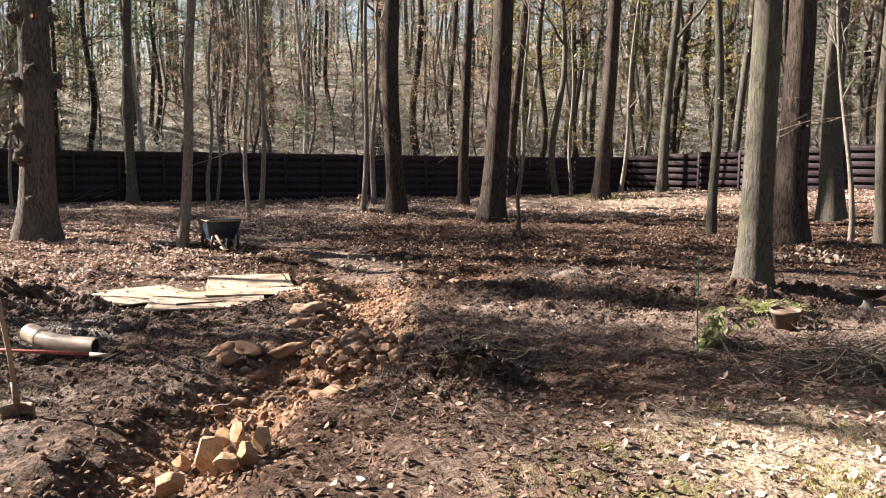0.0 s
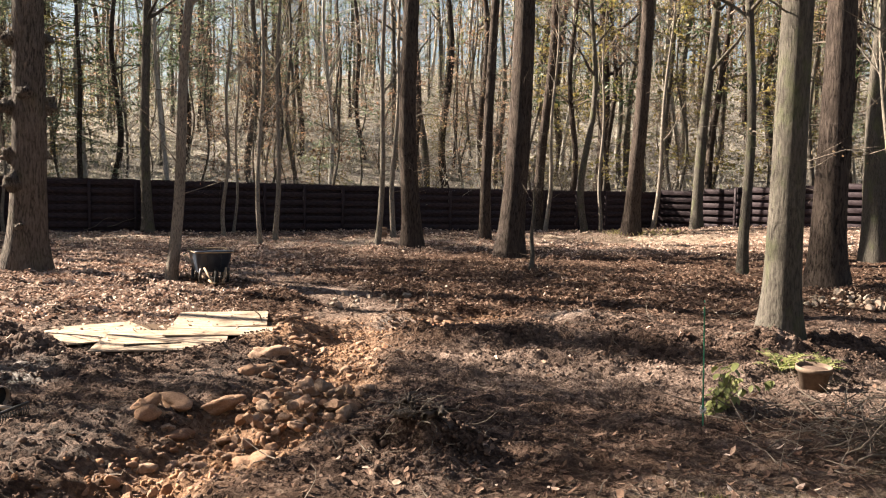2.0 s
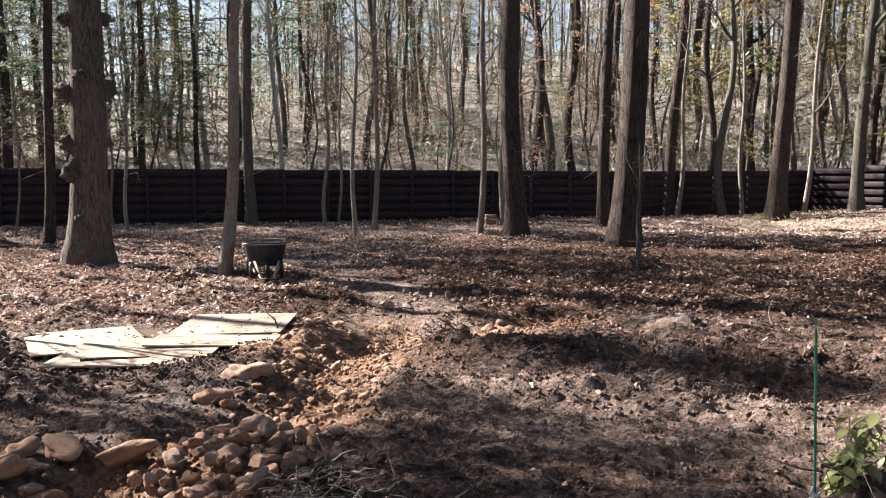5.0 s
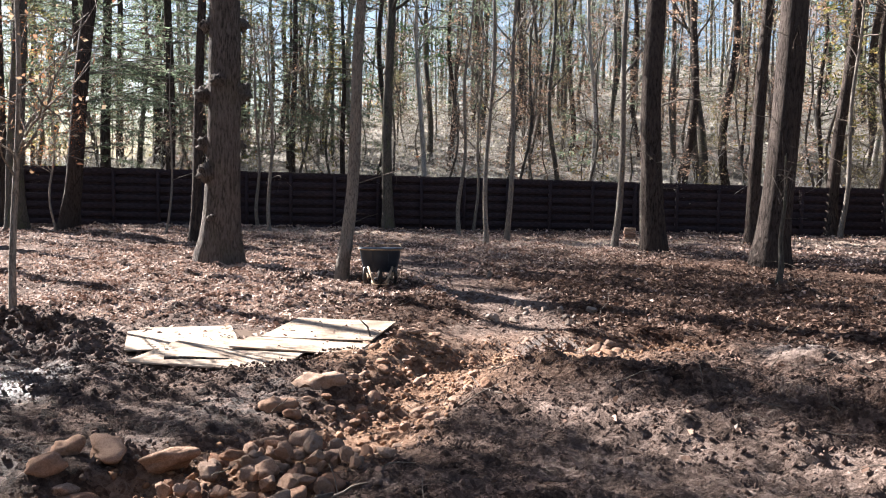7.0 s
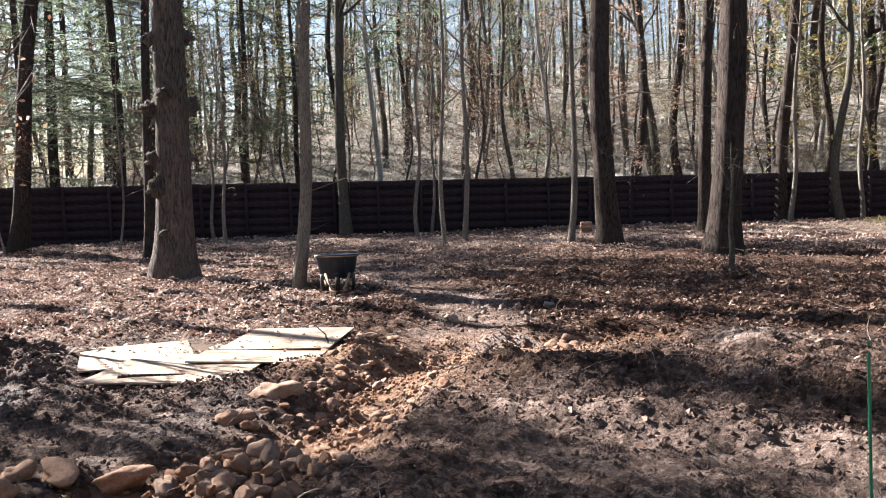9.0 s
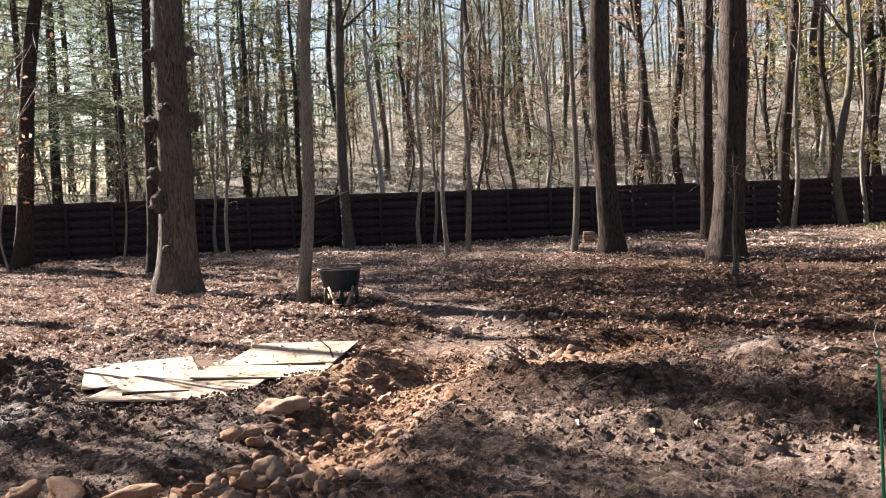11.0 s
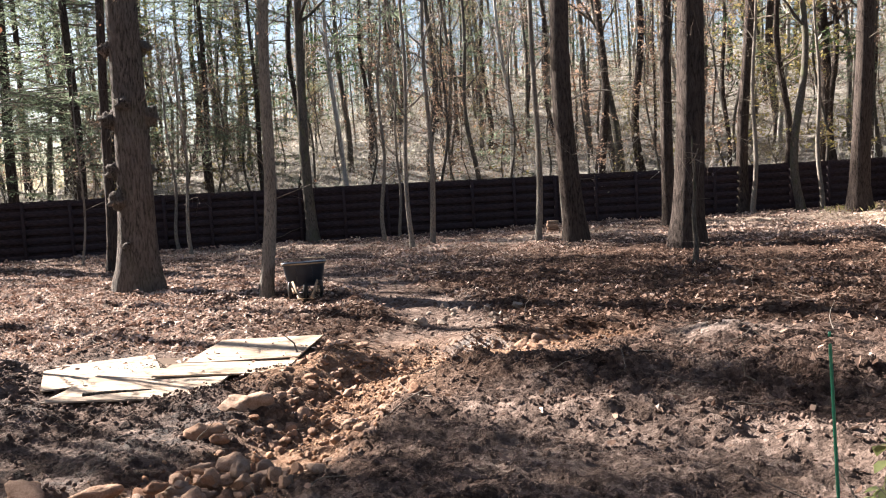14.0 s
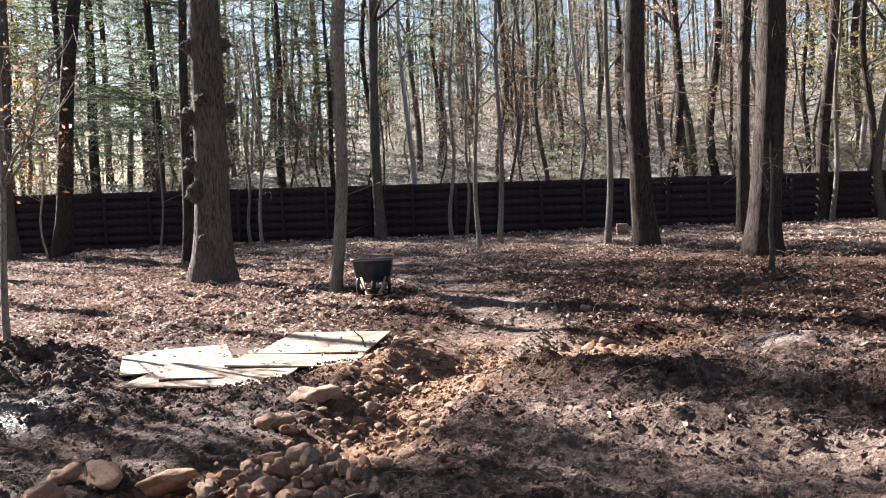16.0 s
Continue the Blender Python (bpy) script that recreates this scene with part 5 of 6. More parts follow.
def roots_and_sticks():
    r = np.random.default_rng(15)
    b = Build()
    for n, x0, x1, y0, y1, long in ((170, -7, 6, 5, 14, 0.35), (50, -0.2, 0.7, 6.4, 7.2, 0.22), (150, 2.6, 4.6, 6.6, 8.6, 0.45), (160, -14, 10, 13, 24, 0.5)):
        for _ in range(n):
            x, y = r.uniform(x0, x1), r.uniform(y0, y1)
            a = r.uniform(0, 6.28)
            line = curve_points((x, y, ground_z(x, y) + 0.015), (math.cos(a), math.sin(a), r.uniform(-0.1, 0.35)), long * r.uniform(0.5, 1.5), 4, 0.22, r)
            b.tube(line, np.linspace(r.uniform(0.003, 0.008), 0.002, 5), 4)
    tagged(part("loose_sticks", b, TWIG), "loose roots and sticks strewn over the soil", "sticks", kind="stuff")


def grass_tufts():
    """Short yellow-green blades where the mud gives way to lawn."""
    r = np.random.default_rng(16)
    b = Build()
    for n, x0, x1, y0, y1, tall in ((3600, 2.1, 4.2, 4.0, 5.05, 0.03), (2600, 1.3, 3.4, 4.6, 5.9, 0.016), (900, 0.2, 1.2, 4.3, 4.95, 0.016), (60, 0.98, 1.12, 5.15, 5.3, 0.035), (70, 1.98, 2.2, 6.02, 6.16, 0.035), (420, 5.5, 8.5, 33, 36.5, 0.12)):
        x, y = r.uniform(x0, x1, n), r.uniform(y0, y1, n)
        ok = r.uniform(0, 1, n) < 0.55 + 1.2 * fbm(x, y, 2.2, 3, 95)
        x, y = x[ok], y[ok]
        k = len(x)
        z = height(x, y)
        h = tall * r.uniform(0.5, 1.5, k)
        a = r.uniform(0, 6.28, k)
        w = 0.06 * tall + 0.0015
        dx, dy = np.cos(a), np.sin(a)
        bend = h * r.uniform(0.2, 0.9, k)
        low1, low2 = np.stack([x - w * dy, y + w * dx, z - 0.005], 1), np.stack([x + w * dy, y - w * dx, z - 0.005], 1)
        mid = np.stack([x + 0.35 * bend * dx, y + 0.35 * bend * dy, z + 0.65 * h], 1)
        tip = np.stack([x + bend * dx, y + bend * dy, z + h], 1)
        side = np.stack([-w * dy, w * dx, 0 * dx], 1) * 0.7
        b.add(np.stack([low1, low2, mid - side, tip, mid + side], 1), np.arange(k * 5).reshape(-1, 5))
    tagged(part("grass_tufts", b, GRASS, flat=True), "short yellow-green grass tufts at the edge of the mud", "grass", kind="stuff")


fallen_leaves()
grass_tufts()
soil_clods()
roots_and_sticks()


# ---- stones ----
def stone_shape(k, jag, flat, faceted):
    bm = bmesh.new()
    bmesh.ops.create_icosphere(bm, subdivisions=3, radius=0.5)
    seed = Vector((k * 3.7, k * 1.9, 0))
    for v in bm.verts:
        v.co *= 1 + jag * noise.noise(v.co * 2.2 + seed) + 0.25 * jag * noise.noise(v.co * 6 + seed)
        v.co.z *= flat
        v.co.y *= 0.62 + 0.3 * ((k * 37) % 10) / 10
    if faceted:
        r = random.Random(k)
        for _ in range(13):
            way = Vector((r.gauss(0, 1), r.gauss(0, 1), r.gauss(0, 1) * 0.7)).normalized()
            cut = r.uniform(0.17, 0.33)
            for v in bm.verts:
                over = v.co.dot(way) - cut
                if over > 0:
                    v.co -= way * over
    me = bpy.data.meshes.new("river_stone")
    bm.to_mesh(me)
    bm.free()
    me.polygons.foreach_set("use_smooth", [not faceted] * len(me.polygons))
    me.materials.append((STONE, SANDSTONE, RUBBLE, STONE)[faceted])
    return me


ROUND = [stone_shape(k, 0.55, 0.55, 0) for k in range(10)]
BLOCK = [stone_shape(k + 20, 0.35, 0.8, 1) for k in range(6)]
ROUGH = [stone_shape(k + 60, 0.4, 0.72, 3) for k in range(6)]
CHIP = [stone_shape(k + 40, 0.4, 0.6, 2) for k in range(6)]
stone_rng = np.random.default_rng(21)


def stone(x, y, size, meshes, name, label, group, up=0.0, turn=None):
    r = stone_rng
    ob = new(name, meshes[r.integers(len(meshes))])
    z = ground_z(x, y) + size * 0.1 + up
    ob.matrix_basis = pose(x, y, z, r.normal(0, 14), r.normal(0, 14), r.uniform(0, 360) if turn is None else turn) @ Matrix.Diagonal((size * r.uniform(0.9, 1.2), size * r.uniform(0.8, 1.1), size * r.uniform(0.75, 1.15), 1))
    return tagged(ob, label, "stone", group)


RIVER = "rounded tan river stone lying in the clay"
for x, y, s, a in ((-2.08, 7.72, 0.25, 20), (-1.88, 7.84, 0.24, 150), (-1.55, 7.98, 0.30, 5), (-1.98, 7.48, 0.22, 60), (-1.72, 7.42, 0.21, 30), (-1.62, 9.86, 0.36, 12), (-1.62, 9.25, 0.28, 25), (-0.98, 6.95, 0.33, 30)):
    stone(x, y, s, ROUND, "river_stone", "large smooth tan river stone beside the trench", "stones in the trench", 0.0, a)


def stones_in(count, x0, x1, y0, y1, small, large, keep, meshes=ROUND, name="river_stone", label=RIVER, group="stones in the trench", up=0.0):
    r = stone_rng
    laid, tries = [], 0
    while len(laid) < count and tries < count * 40:
        tries += 1
        x, y = r.uniform(x0, x1), r.uniform(y0, y1)
        s = small + (large - small) * r.uniform() ** 1.6
        if not keep(x, y) or any(math.hypot(x - a, y - b) < 0.36 * (s + c) for a, b, c in laid):
            continue
        laid.append((x, y, s))
        stone(x, y, s, meshes, name, label, group, up * r.uniform())


def bank(x, y, w=0.62):
    return float(along(np.array([x]), np.array([y]), TRENCH)[0]) < w


stones_in(60, -1.3, -0.35, 7.3, 8.75, 0.11, 0.2, lambda x, y: True, ROUND[:5] + ROUGH, up=0.04)
stones_in(30, -1.2, -0.45, 7.5, 8.6, 0.10, 0.18, lambda x, y: True, ROUND[:5] + ROUGH, up=0.13)
stones_in(16, -1.9, -1.2, 6.8, 7.6, 0.07, 0.16, lambda x, y: True)
stones_in(60, -1.9, -0.2, 8.7, 12.2, 0.09, 0.15, lambda x, y: bank(x, y) and not bank(x, y, 0.15))
stones_in(40, -0.7, 1.0, 12.3, 13.7, 0.09, 0.21, lambda x, y: bank(x, y, 0.75), up=-0.06)
stones_in(10, -2.2, -1.3, 11.2, 12.4, 0.1, 0.2, lambda x, y: True)
stones_in(22, -1.9, -1.1, 5.0, 6.8, 0.08, 0.17, lambda x, y: True, ROUGH)


def pebbles():
    """Small stones and broken gravel spread through the clay of the trench."""
    r = np.random.default_rng(41)
    shapes = []
    for k in range(8):
        bm = bmesh.new()
        bmesh.ops.create_icosphere(bm, subdivisions=2, radius=0.5)
        for v in bm.verts:
            v.co *= 1 + 0.6 * noise.noise(v.co * 2.4 + Vector((k * 4.3, 1.7, 0)))
        bm.verts.index_update()
        shapes.append((np.array([v.co[:] for v in bm.verts]), np.array([[v.index for v in f.verts] for f in bm.faces])))
        bm.free()
    b = Build()
    x, y = r.uniform(-2.3, 1.2, 9000), r.uniform(5.0, 13.8, 9000)
    near = np.maximum(smooth(1.25 - along(x, y, TRENCH) / 0.55), smooth(1.2 - np.hypot(x + 1.65, (y - 11.4) * 0.8) / 0.85))
    ok = r.uniform(0, 1, 9000) < near
    x, y = x[ok][:420], y[ok][:420]
    for px, py, pz in zip(x, y, height(x, y)):
        v, f = shapes[r.integers(8)]
        size = 0.03 + 0.075 * r.uniform() ** 2
        b.add((v * (1, r.uniform(0.6, 1), 0.65) * size) @ np.array(Euler((r.normal(0, 0.3), r.normal(0, 0.3), r.uniform(0, 6.28))).to_matrix()).T + (px, py, pz - size * 0.06), f)
    tagged(part("pebbles", b, PEBBLE), "small tan pebbles and gravel spread through the clay", "pebbles", kind="stuff")


pebbles()
PALE = "angular sunlit sandstone block on the heap"
for x, y, s, up in ((-1.48, 5.12, 0.32, 0.1), (-1.33, 5.27, 0.26, 0.17), (-1.34, 5.0, 0.24, 0.06), (-1.48, 5.42, 0.26, 0.1), (-1.66, 4.8, 0.24, 0.04), (-1.22, 5.06, 0.25, 0.05), (-1.7, 5.25, 0.2, 0.03), (-1.36, 5.5, 0.24, 0.05), (-1.2, 5.36, 0.24, 0.06)):
    stone(x, y, s, BLOCK, "stone_block", PALE, "stone heap", up + 0.04)
stones_in(18, -2.0, -1.05, 4.7, 5.6, 0.07, 0.14, lambda x, y: True, BLOCK, "stone_block", PALE, "stone heap")
RUB = "pale angular rubble lying on the mud"
stones_in(26, -1.9, -0.5, 14.0, 15.4, 0.08, 0.24, lambda x, y: True, CHIP, "rubble_stone", RUB, "rubble by the track")
stones_in(70, 5.8, 7.4, 14.2, 15.7, 0.09, 0.24, lambda x, y: math.hypot(x - 6.6, (y - 14.95) * 1.2) < 0.75, CHIP, "rubble_stone", "pale broken rubble on a heap", "rubble heap", 0.04)
for x, y in ((-3.95, 18.1), (-3.2, 18.3)):
    stone(x, y, 0.24, CHIP, "rubble_stone", "single pale stone by the track", "rubble by the track")


# ---- plywood sheets ----
def plywood(name, m, size, seed, label, material=PLYWOOD):
    r = random.Random(seed)
    nx, ny = 28, 14
    top = {}
    bm = bmesh.new()
    for i in range(nx + 1):
        for j in range(ny + 1):
            x, y = (i / nx - 0.5) * size[0], (j / ny - 0.5) * size[1]
            p = m @ Vector((x, y, 0))
            z = 0.011 * noise.noise(Vector((x * 0.9, y * 1.1, seed))) + 0.004 * noise.noise(Vector((x * 2.4, y * 3, seed)))
            top[i, j] = bm.verts.new((x, y, z))
    for i in range(nx):
        for j in range(ny):
            bm.faces.new((top[i, j], top[i + 1, j], top[i + 1, j + 1], top[i, j + 1]))
    made = bmesh.ops.extrude_face_region(bm, geom=bm.faces[:])
    for v in made["geom"]:
        if isinstance(v, bmesh.types.BMVert):
            v.co.z += 0.014
    ob = part(name, bm, material, m=m, flat=True)
    return tagged(ob, label, "plywood sheet", "plywood sheets")


plywood("plywood_sheet", pose(-2.8, 11.4, -0.005, 0, 0, 13), (2.0, 0.95), 3, "brown mud-caked plywood sheet under the others", MUDDY_PLY)
plywood("plywood_sheet", pose(-3.98, 10.97, 0.014, 0, 0.4, 42), (1.10, 1.22), 1, "warped tan plywood offcut lying on mud")
plywood("plywood_sheet", pose(-2.5, 10.93, 0.076, 0.3, 0.0, 13), (1.25, 0.5), 7, "narrow pale plywood strip on a wider sheet")
plywood("plywood_sheet", pose(-2.98, 10.42, 0.05, 0.6, 0, 13), (1.4, 1.2), 2, "mud-stained tan plywood sheet half buried in mud")
plywood("plywood_sheet", pose(-2.84, 12.1, 0.024, 0.2, -0.4, 14), (1.20, 1.22), 5, "short sunlit plywood offcut behind the other sheets")

def fallen_stick(points, radius, label):
    b = Build()
    b.tube(points, np.linspace(radius, 0.4 * radius, len(points)), 7, 0.08, np.random.default_rng(6))
    return tagged(part("fallen_stick", b, BARK_OAK), label, "stick")


fallen_stick([(-3.18, 9.8, 0.105), (-3.0, 9.86, 0.115), (-2.8, 9.95, 0.11), (-2.62, 9.98, 0.12)], 0.016, "dark crooked stick lying along the plywood edge")
fallen_stick([(-2.22, 11.85, 0.03), (-2.26, 11.86, 0.14), (-2.35, 11.84, 0.22), (-2.38, 11.86, 0.3)], 0.011, "forked dark twig standing in the mud by the plywood")

# ---- wheelbarrow ----
POLY = plain_material("dark_blue_poly", (0.012, 0.018, 0.03), (0.03, 0.042, 0.06), 6.0, 0.42)
STEEL = plain_material("worn_black_steel", (0.03, 0.03, 0.032), (0.09, 0.085, 0.08), 30.0, 0.45, 0.6)
ASH = plain_material("worn_ash_wood", (0.22, 0.155, 0.10), (0.42, 0.32, 0.22), 10.0, 0.65, 0.0, 0.002, (8, 8, 1))
RUBBER = plain_material("black_rubber", (0.012, 0.012, 0.012), (0.035, 0.033, 0.03), 30.0, 0.85)


def wheelbarrow(m):
    """Nose along +x, handles along -x."""
    ob = thing("wheelbarrow", m, "dark blue poly wheelbarrow parked beside a leaning tree", "wheelbarrow")
    bm = bmesh.new()
    rows = []
    for z, x0, x1, w in ((0.215, -0.28, 0.30, 0.24), (0.26, -0.33, 0.36, 0.265), (0.45, -0.42, 0.46, 0.31), (0.58, -0.48, 0.53, 0.325), (0.60, -0.50, 0.555, 0.34), (0.585, -0.515, 0.57, 0.348)):
        ring = []
        for cx, cy, a0 in ((x1, w, 0), (x0, w, 90), (x0, -w, 180), (x1, -w, 270)):
            for k in range(5):
                a = radians(a0 + 22.5 * k)
                rad = 0.11
                ring.append(bm.verts.new((cx - math.copysign(rad, cx - (x0 + x1) / 2) + rad * math.cos(a), cy - math.copysign(rad, cy) + rad * math.sin(a), z)))
        rows.append(ring)
    for a, b in zip(rows, rows[1:]):
        for k in range(len(a)):
            bm.faces.new((a[k], a[(k + 1) % len(a)], b[(k + 1) % len(a)], b[k]))
    bm.faces.new(rows[0])
    tray = part("tray", bm, POLY, ob, m=pose(0, 0, 0.0, 0, -4, 0))
    tray.modifiers.new("thickness", "SOLIDIFY").thickness = 0.006
    for y in (-0.12, 0.12):
        part("rib", box((0.012, 0.02, 0.24), (0.475, y, 0.41), 0.004, turn=Euler((0, radians(27), 0)).to_matrix().to_4x4()), POLY, tray)
    for s in (-1, 1):
        handle = part("handle", box((1.5, 0.036, 0.036), (-0.2, 0, 0), 0.006), ASH, ob, m=pose(-0.12, s * 0.235, 0.27, 0, 12, -s * 6))
        part("grip", box((0.13, 0.042, 0.042), (-0.93, 0, 0), 0.012), RUBBER, handle)
        part("leg", rod(((-0.38, s * 0.25, 0.32), (-0.36, s * 0.27, 0.06), (-0.30, s * 0.275, 0.025), (-0.16, s * 0.26, 0.06), (0.02, s * 0.24, 0.24)), 0.03), STEEL, ob)
        part("brace", rod(((0.79, s * 0.085, 0.12), (0.68, s * 0.14, 0.22), (0.52, s * 0.19, 0.34)), 0.019), ASH, ob, "pale wooden brace")
        part("side_strut", rod(((0.5, s * 0.235, 0.33), (0.42, s * 0.25, 0.16), (0.40, s * 0.235, 0.07)), 0.026), STEEL, ob)
    wheel = part("wheel", lathe(((0.03, -0.03), (0.10, -0.012), (0.14, -0.03), (0.145, 0.0), (0.14, 0.03), (0.10, 0.012), (0.03, 0.03)), 24), STEEL, ob, m=pose(0.56, 0, 0.165, 90, 0, 0) @ Matrix.Diagonal((0.82, 0.82, 0.8, 1)))
    part("tyre", lathe([(0.165 + 0.035 * math.cos(radians(a)), 0.045 * math.sin(radians(a))) for a in range(0, 361, 30)], 32), RUBBER, wheel)
    part("axle", rod(((0.56, -0.13, 0.165), (0.56, 0.13, 0.165)), 0.01), STEEL, ob)
    part("nose_guard", rod(((0.60, -0.12, 0.13), (0.78, -0.11, 0.10), (0.80, 0, 0.10), (0.78, 0.11, 0.10), (0.60, 0.12, 0.13)), 0.02), ASH, ob, "pale worn nose bar")
    part("rim", rod([(x, y, 0.612 - 0.07 * x) for x, y in ((0.545, -0.25), (0.565, 0.0), (0.545, 0.25), (0.47, 0.345), (0.0, 0.35), (-0.45, 0.345), (-0.51, 0.25), (-0.51, -0.25), (-0.45, -0.345), (0.0, -0.35), (0.47, -0.345), (0.545, -0.25))], 0.011), ASH, tray, "tan dusty rim")
    return ob


wheelbarrow(pose(-4.35, 16.17, ground_z(-4.35, 16.17) - 0.005, 0, 0, -62.5))

# ---- tools and pipe ----
RED = plain_material("faded_red_paint", (0.30, 0.05, 0.045), (0.50, 0.14, 0.12), 14.0, 0.55)
PVC = plain_material("dirty_cream_pvc", (0.27, 0.2, 0.15), (0.55, 0.45, 0.365), 7.0, 0.5)
RUST = plain_material("muddy_steel", (0.10, 0.075, 0.055), (0.30, 0.23, 0.17), 16.0, 0.6, 0.3)


def shovel(m):
    ob = thing("shovel", m, "long-handled shovel standing upright in the dug soil", "shovel")
    part("handle", rod(((0, 0, 0.22), (0.005, 0, 0.5), (-0.012, 0, 0.9), (-0.03, 0, 1.5)), 0.019, 12), ASH, ob)
    part("socket", rod(((0.0, 0, 0.1), (0, 0, 0.3)), 0.023, 12), RUST, ob)
    bm = bmesh.new()
    grid = {}
    for i in range(9):
        for j in range(9):
            u, v = i / 8 - 0.5, j / 8
            w = 0.23 * (1 - max(0, 0.45 - v) ** 2 * 2.2)
            grid[i, j] = bm.verts.new((u * w, 0.05 * (1 - 4 * u * u) - 0.012, -0.17 + 0.30 * v))
    for i in range(8):
        for j in range(8):
            bm.faces.new((grid[i, j], grid[i + 1, j], grid[i + 1, j + 1], grid[i, j + 1]))
    blade = part("blade", bm, RUST, ob, "flat muddy steel blade")
    blade.modifiers.new("thickness", "SOLIDIFY").thickness = 0.004
    return ob


shovel(pose(-3.06, 5.85, ground_z(-3.06, 5.85) - 0.05, 0, -5.5, 12))


def garden_rake(m):
    ob = thing("garden_rake", m, "steel garden rake with a red handle lying on the mud", "rake")
    part("handle", rod(((-1.75, 0, 0.10), (-0.9, 0, 0.085), (-0.12, 0, 0.075)), 0.016, 10), RED, ob)
    part("ferrule", rod(((-0.2, 0, 0.075), (0.0, 0, 0.07)), 0.019, 10), PVC, ob, "pale worn ferrule")
    head = part("head", box((0.02, 0.36, 0.022), (0.02, 0, 0.07), 0.004), STEEL, ob)
    tine = None
    for k in range(12):
        y = -0.165 + 0.03 * k
        if tine is None:
            tine = part("tine", rod(((0.02, 0, 0.065), (0.035, 0, 0.02), (0.02, 0, -0.02)), 0.005, 6), STEEL, head, m=pose(0, y, 0)).data
        else:
            part("tine", tine, STEEL, head, m=pose(0, y, 0))
    return ob


garden_rake(pose(-2.92, 7.2, ground_z(-2.92, 7.2) + 0.0, 0, 0, -6))


def drain_pipe(m):
    ob = thing("drain_pipe", m, "cream plastic drain pipe with a ribbed elbow on the mud", "drain pipe")
    line = [(0, 0, 0.10), (-0.25, 0.01, 0.10), (-0.5, 0.04, 0.105), (-0.7, 0.1, 0.115)]
    b = Build()
    b.tube(line, [0.083] * 4, 24)
    b.tube(line[::-1], [0.076] * 4, 24)
    b.tube(((0.0, 0, 0.10), (0.004, 0, 0.10)), (0.083, 0.076), 24)
    part("pipe", b, PVC, ob)
    ribs = Build()
    pts, rad = [], []
    for k in range(15):
        a = k / 14
        pts.append((-0.66 - 0.25 * a, 0.09 + 0.12 * a, 0.115 + 0.02 * a))
        rad.append(0.098 if k % 2 else 0.088)
    ribs.tube(pts, rad, 24)
    part("ribbed_elbow", ribs, PVC, ob, "pale ribbed plastic elbow")
    inner = Build()
    inner.tube(((-0.03, 0, 0.10), (-0.035, 0, 0.10)), (0.0765, 0.001), 24)
    part("inside", inner, RUBBER, ob)
    return ob


drain_pipe(pose(-3.2, 7.55, ground_z(-3.2, 7.55) - 0.01, 0, 0, -14))

# ---- stake, plants, pot, bird bath ----
GREEN_METAL = plain_material("green_coated_steel", (0.02, 0.16, 0.09), (0.04, 0.24, 0.14), 20.0, 0.4)
CLOTH = plain_material("white_cloth", (0.62, 0.6, 0.57), (0.8, 0.79, 0.77), 40.0, 0.9)
CLAYPOT = plain_material("weathered_clay_pot", (0.085, 0.06, 0.046), (0.2, 0.15, 0.118), 12.0, 0.85, 0.0, 0.004)
CONCRETE = plain_material("weathered_concrete", (0.14, 0.125, 0.11), (0.30, 0.27, 0.24), 14.0, 0.9, 0.0, 0.004)
IRON = plain_material("dark_cast_iron", (0.016, 0.015, 0.014), (0.05, 0.045, 0.04), 24.0, 0.6, 0.2)


def plant_stake(x, y):
    ob = thing("plant_stake", pose(x, y, ground_z(x, y), 0, -1.5, 0), "thin green plastic-coated plant stake in the soil", "plant stake")
    pts = [(0, 0, -0.15 + 0.04 * k) for k in range(29)]
    b = Build()
    b.tube(pts, [0.0075 if k % 2 else 0.0062 for k in range(29)], 8)
    part("rod", b, GREEN_METAL, ob)
    part("tip", rod(((0, 0, 1.0), (0, 0, 1.02)), 0.006, 8), GREEN_METAL, ob)
    tie = Build()
    tie.tube([(0.03 * math.cos(k * 1.9), 0.025 * math.sin(k * 2.3), 0.13 + 0.03 * math.sin(k * 1.3)) for k in range(9)], [0.007] * 9, 5)
    part("tie", tie, CLOTH, ob, "white knotted cloth tie")
    return ob


plant_stake(2.45, 7.8)


def leafy_plant(x, y, stems, reach, blade, seed, label, name="leafy_plant", lean=(0, 0)):
    r = np.random.default_rng(seed)
    ob = thing(name, pose(x, y, ground_z(x, y)), label, "plant")
    for _ in range(stems):
        a = r.uniform(0, 6.28)
        stem = Build()
        line = curve_points((0, 0, 0), (math.cos(a) + lean[0], math.sin(a) + lean[1], r.uniform(0.7, 1.5)), reach * r.uniform(0.6, 1.1), 7, 0.06, r, -0.1)
        stem.tube(line, np.linspace(0.006, 0.002, 8), 5)
        frond = part("stem", stem, FRESH, ob)
        leaf = Build()
        for k in range(2, 8):
            way = line[k] - line[k - 1]
            side = np.cross(way, (0, 0, 1))
            side /= np.linalg.norm(side) + 1e-9
            for s in (-1, 1):
                base = line[k]
                size = blade * r.uniform(0.7, 1.2) * (1.1 - 0.06 * k)
                tip = base + s * side * size + way * 0.5 + (0, 0, r.uniform(-0.25, 0.25) * size)
                mid = (base + tip) / 2 + (0, 0, 0.12 * size)
                across = way / (np.linalg.norm(way) + 1e-9) * size * 0.36
                leaf.add([base, mid + across, tip, mid - across], [[0, 1, 2, 3]])
        part("leaf_spray", leaf, FRESH, frond, flat=True)
    return ob


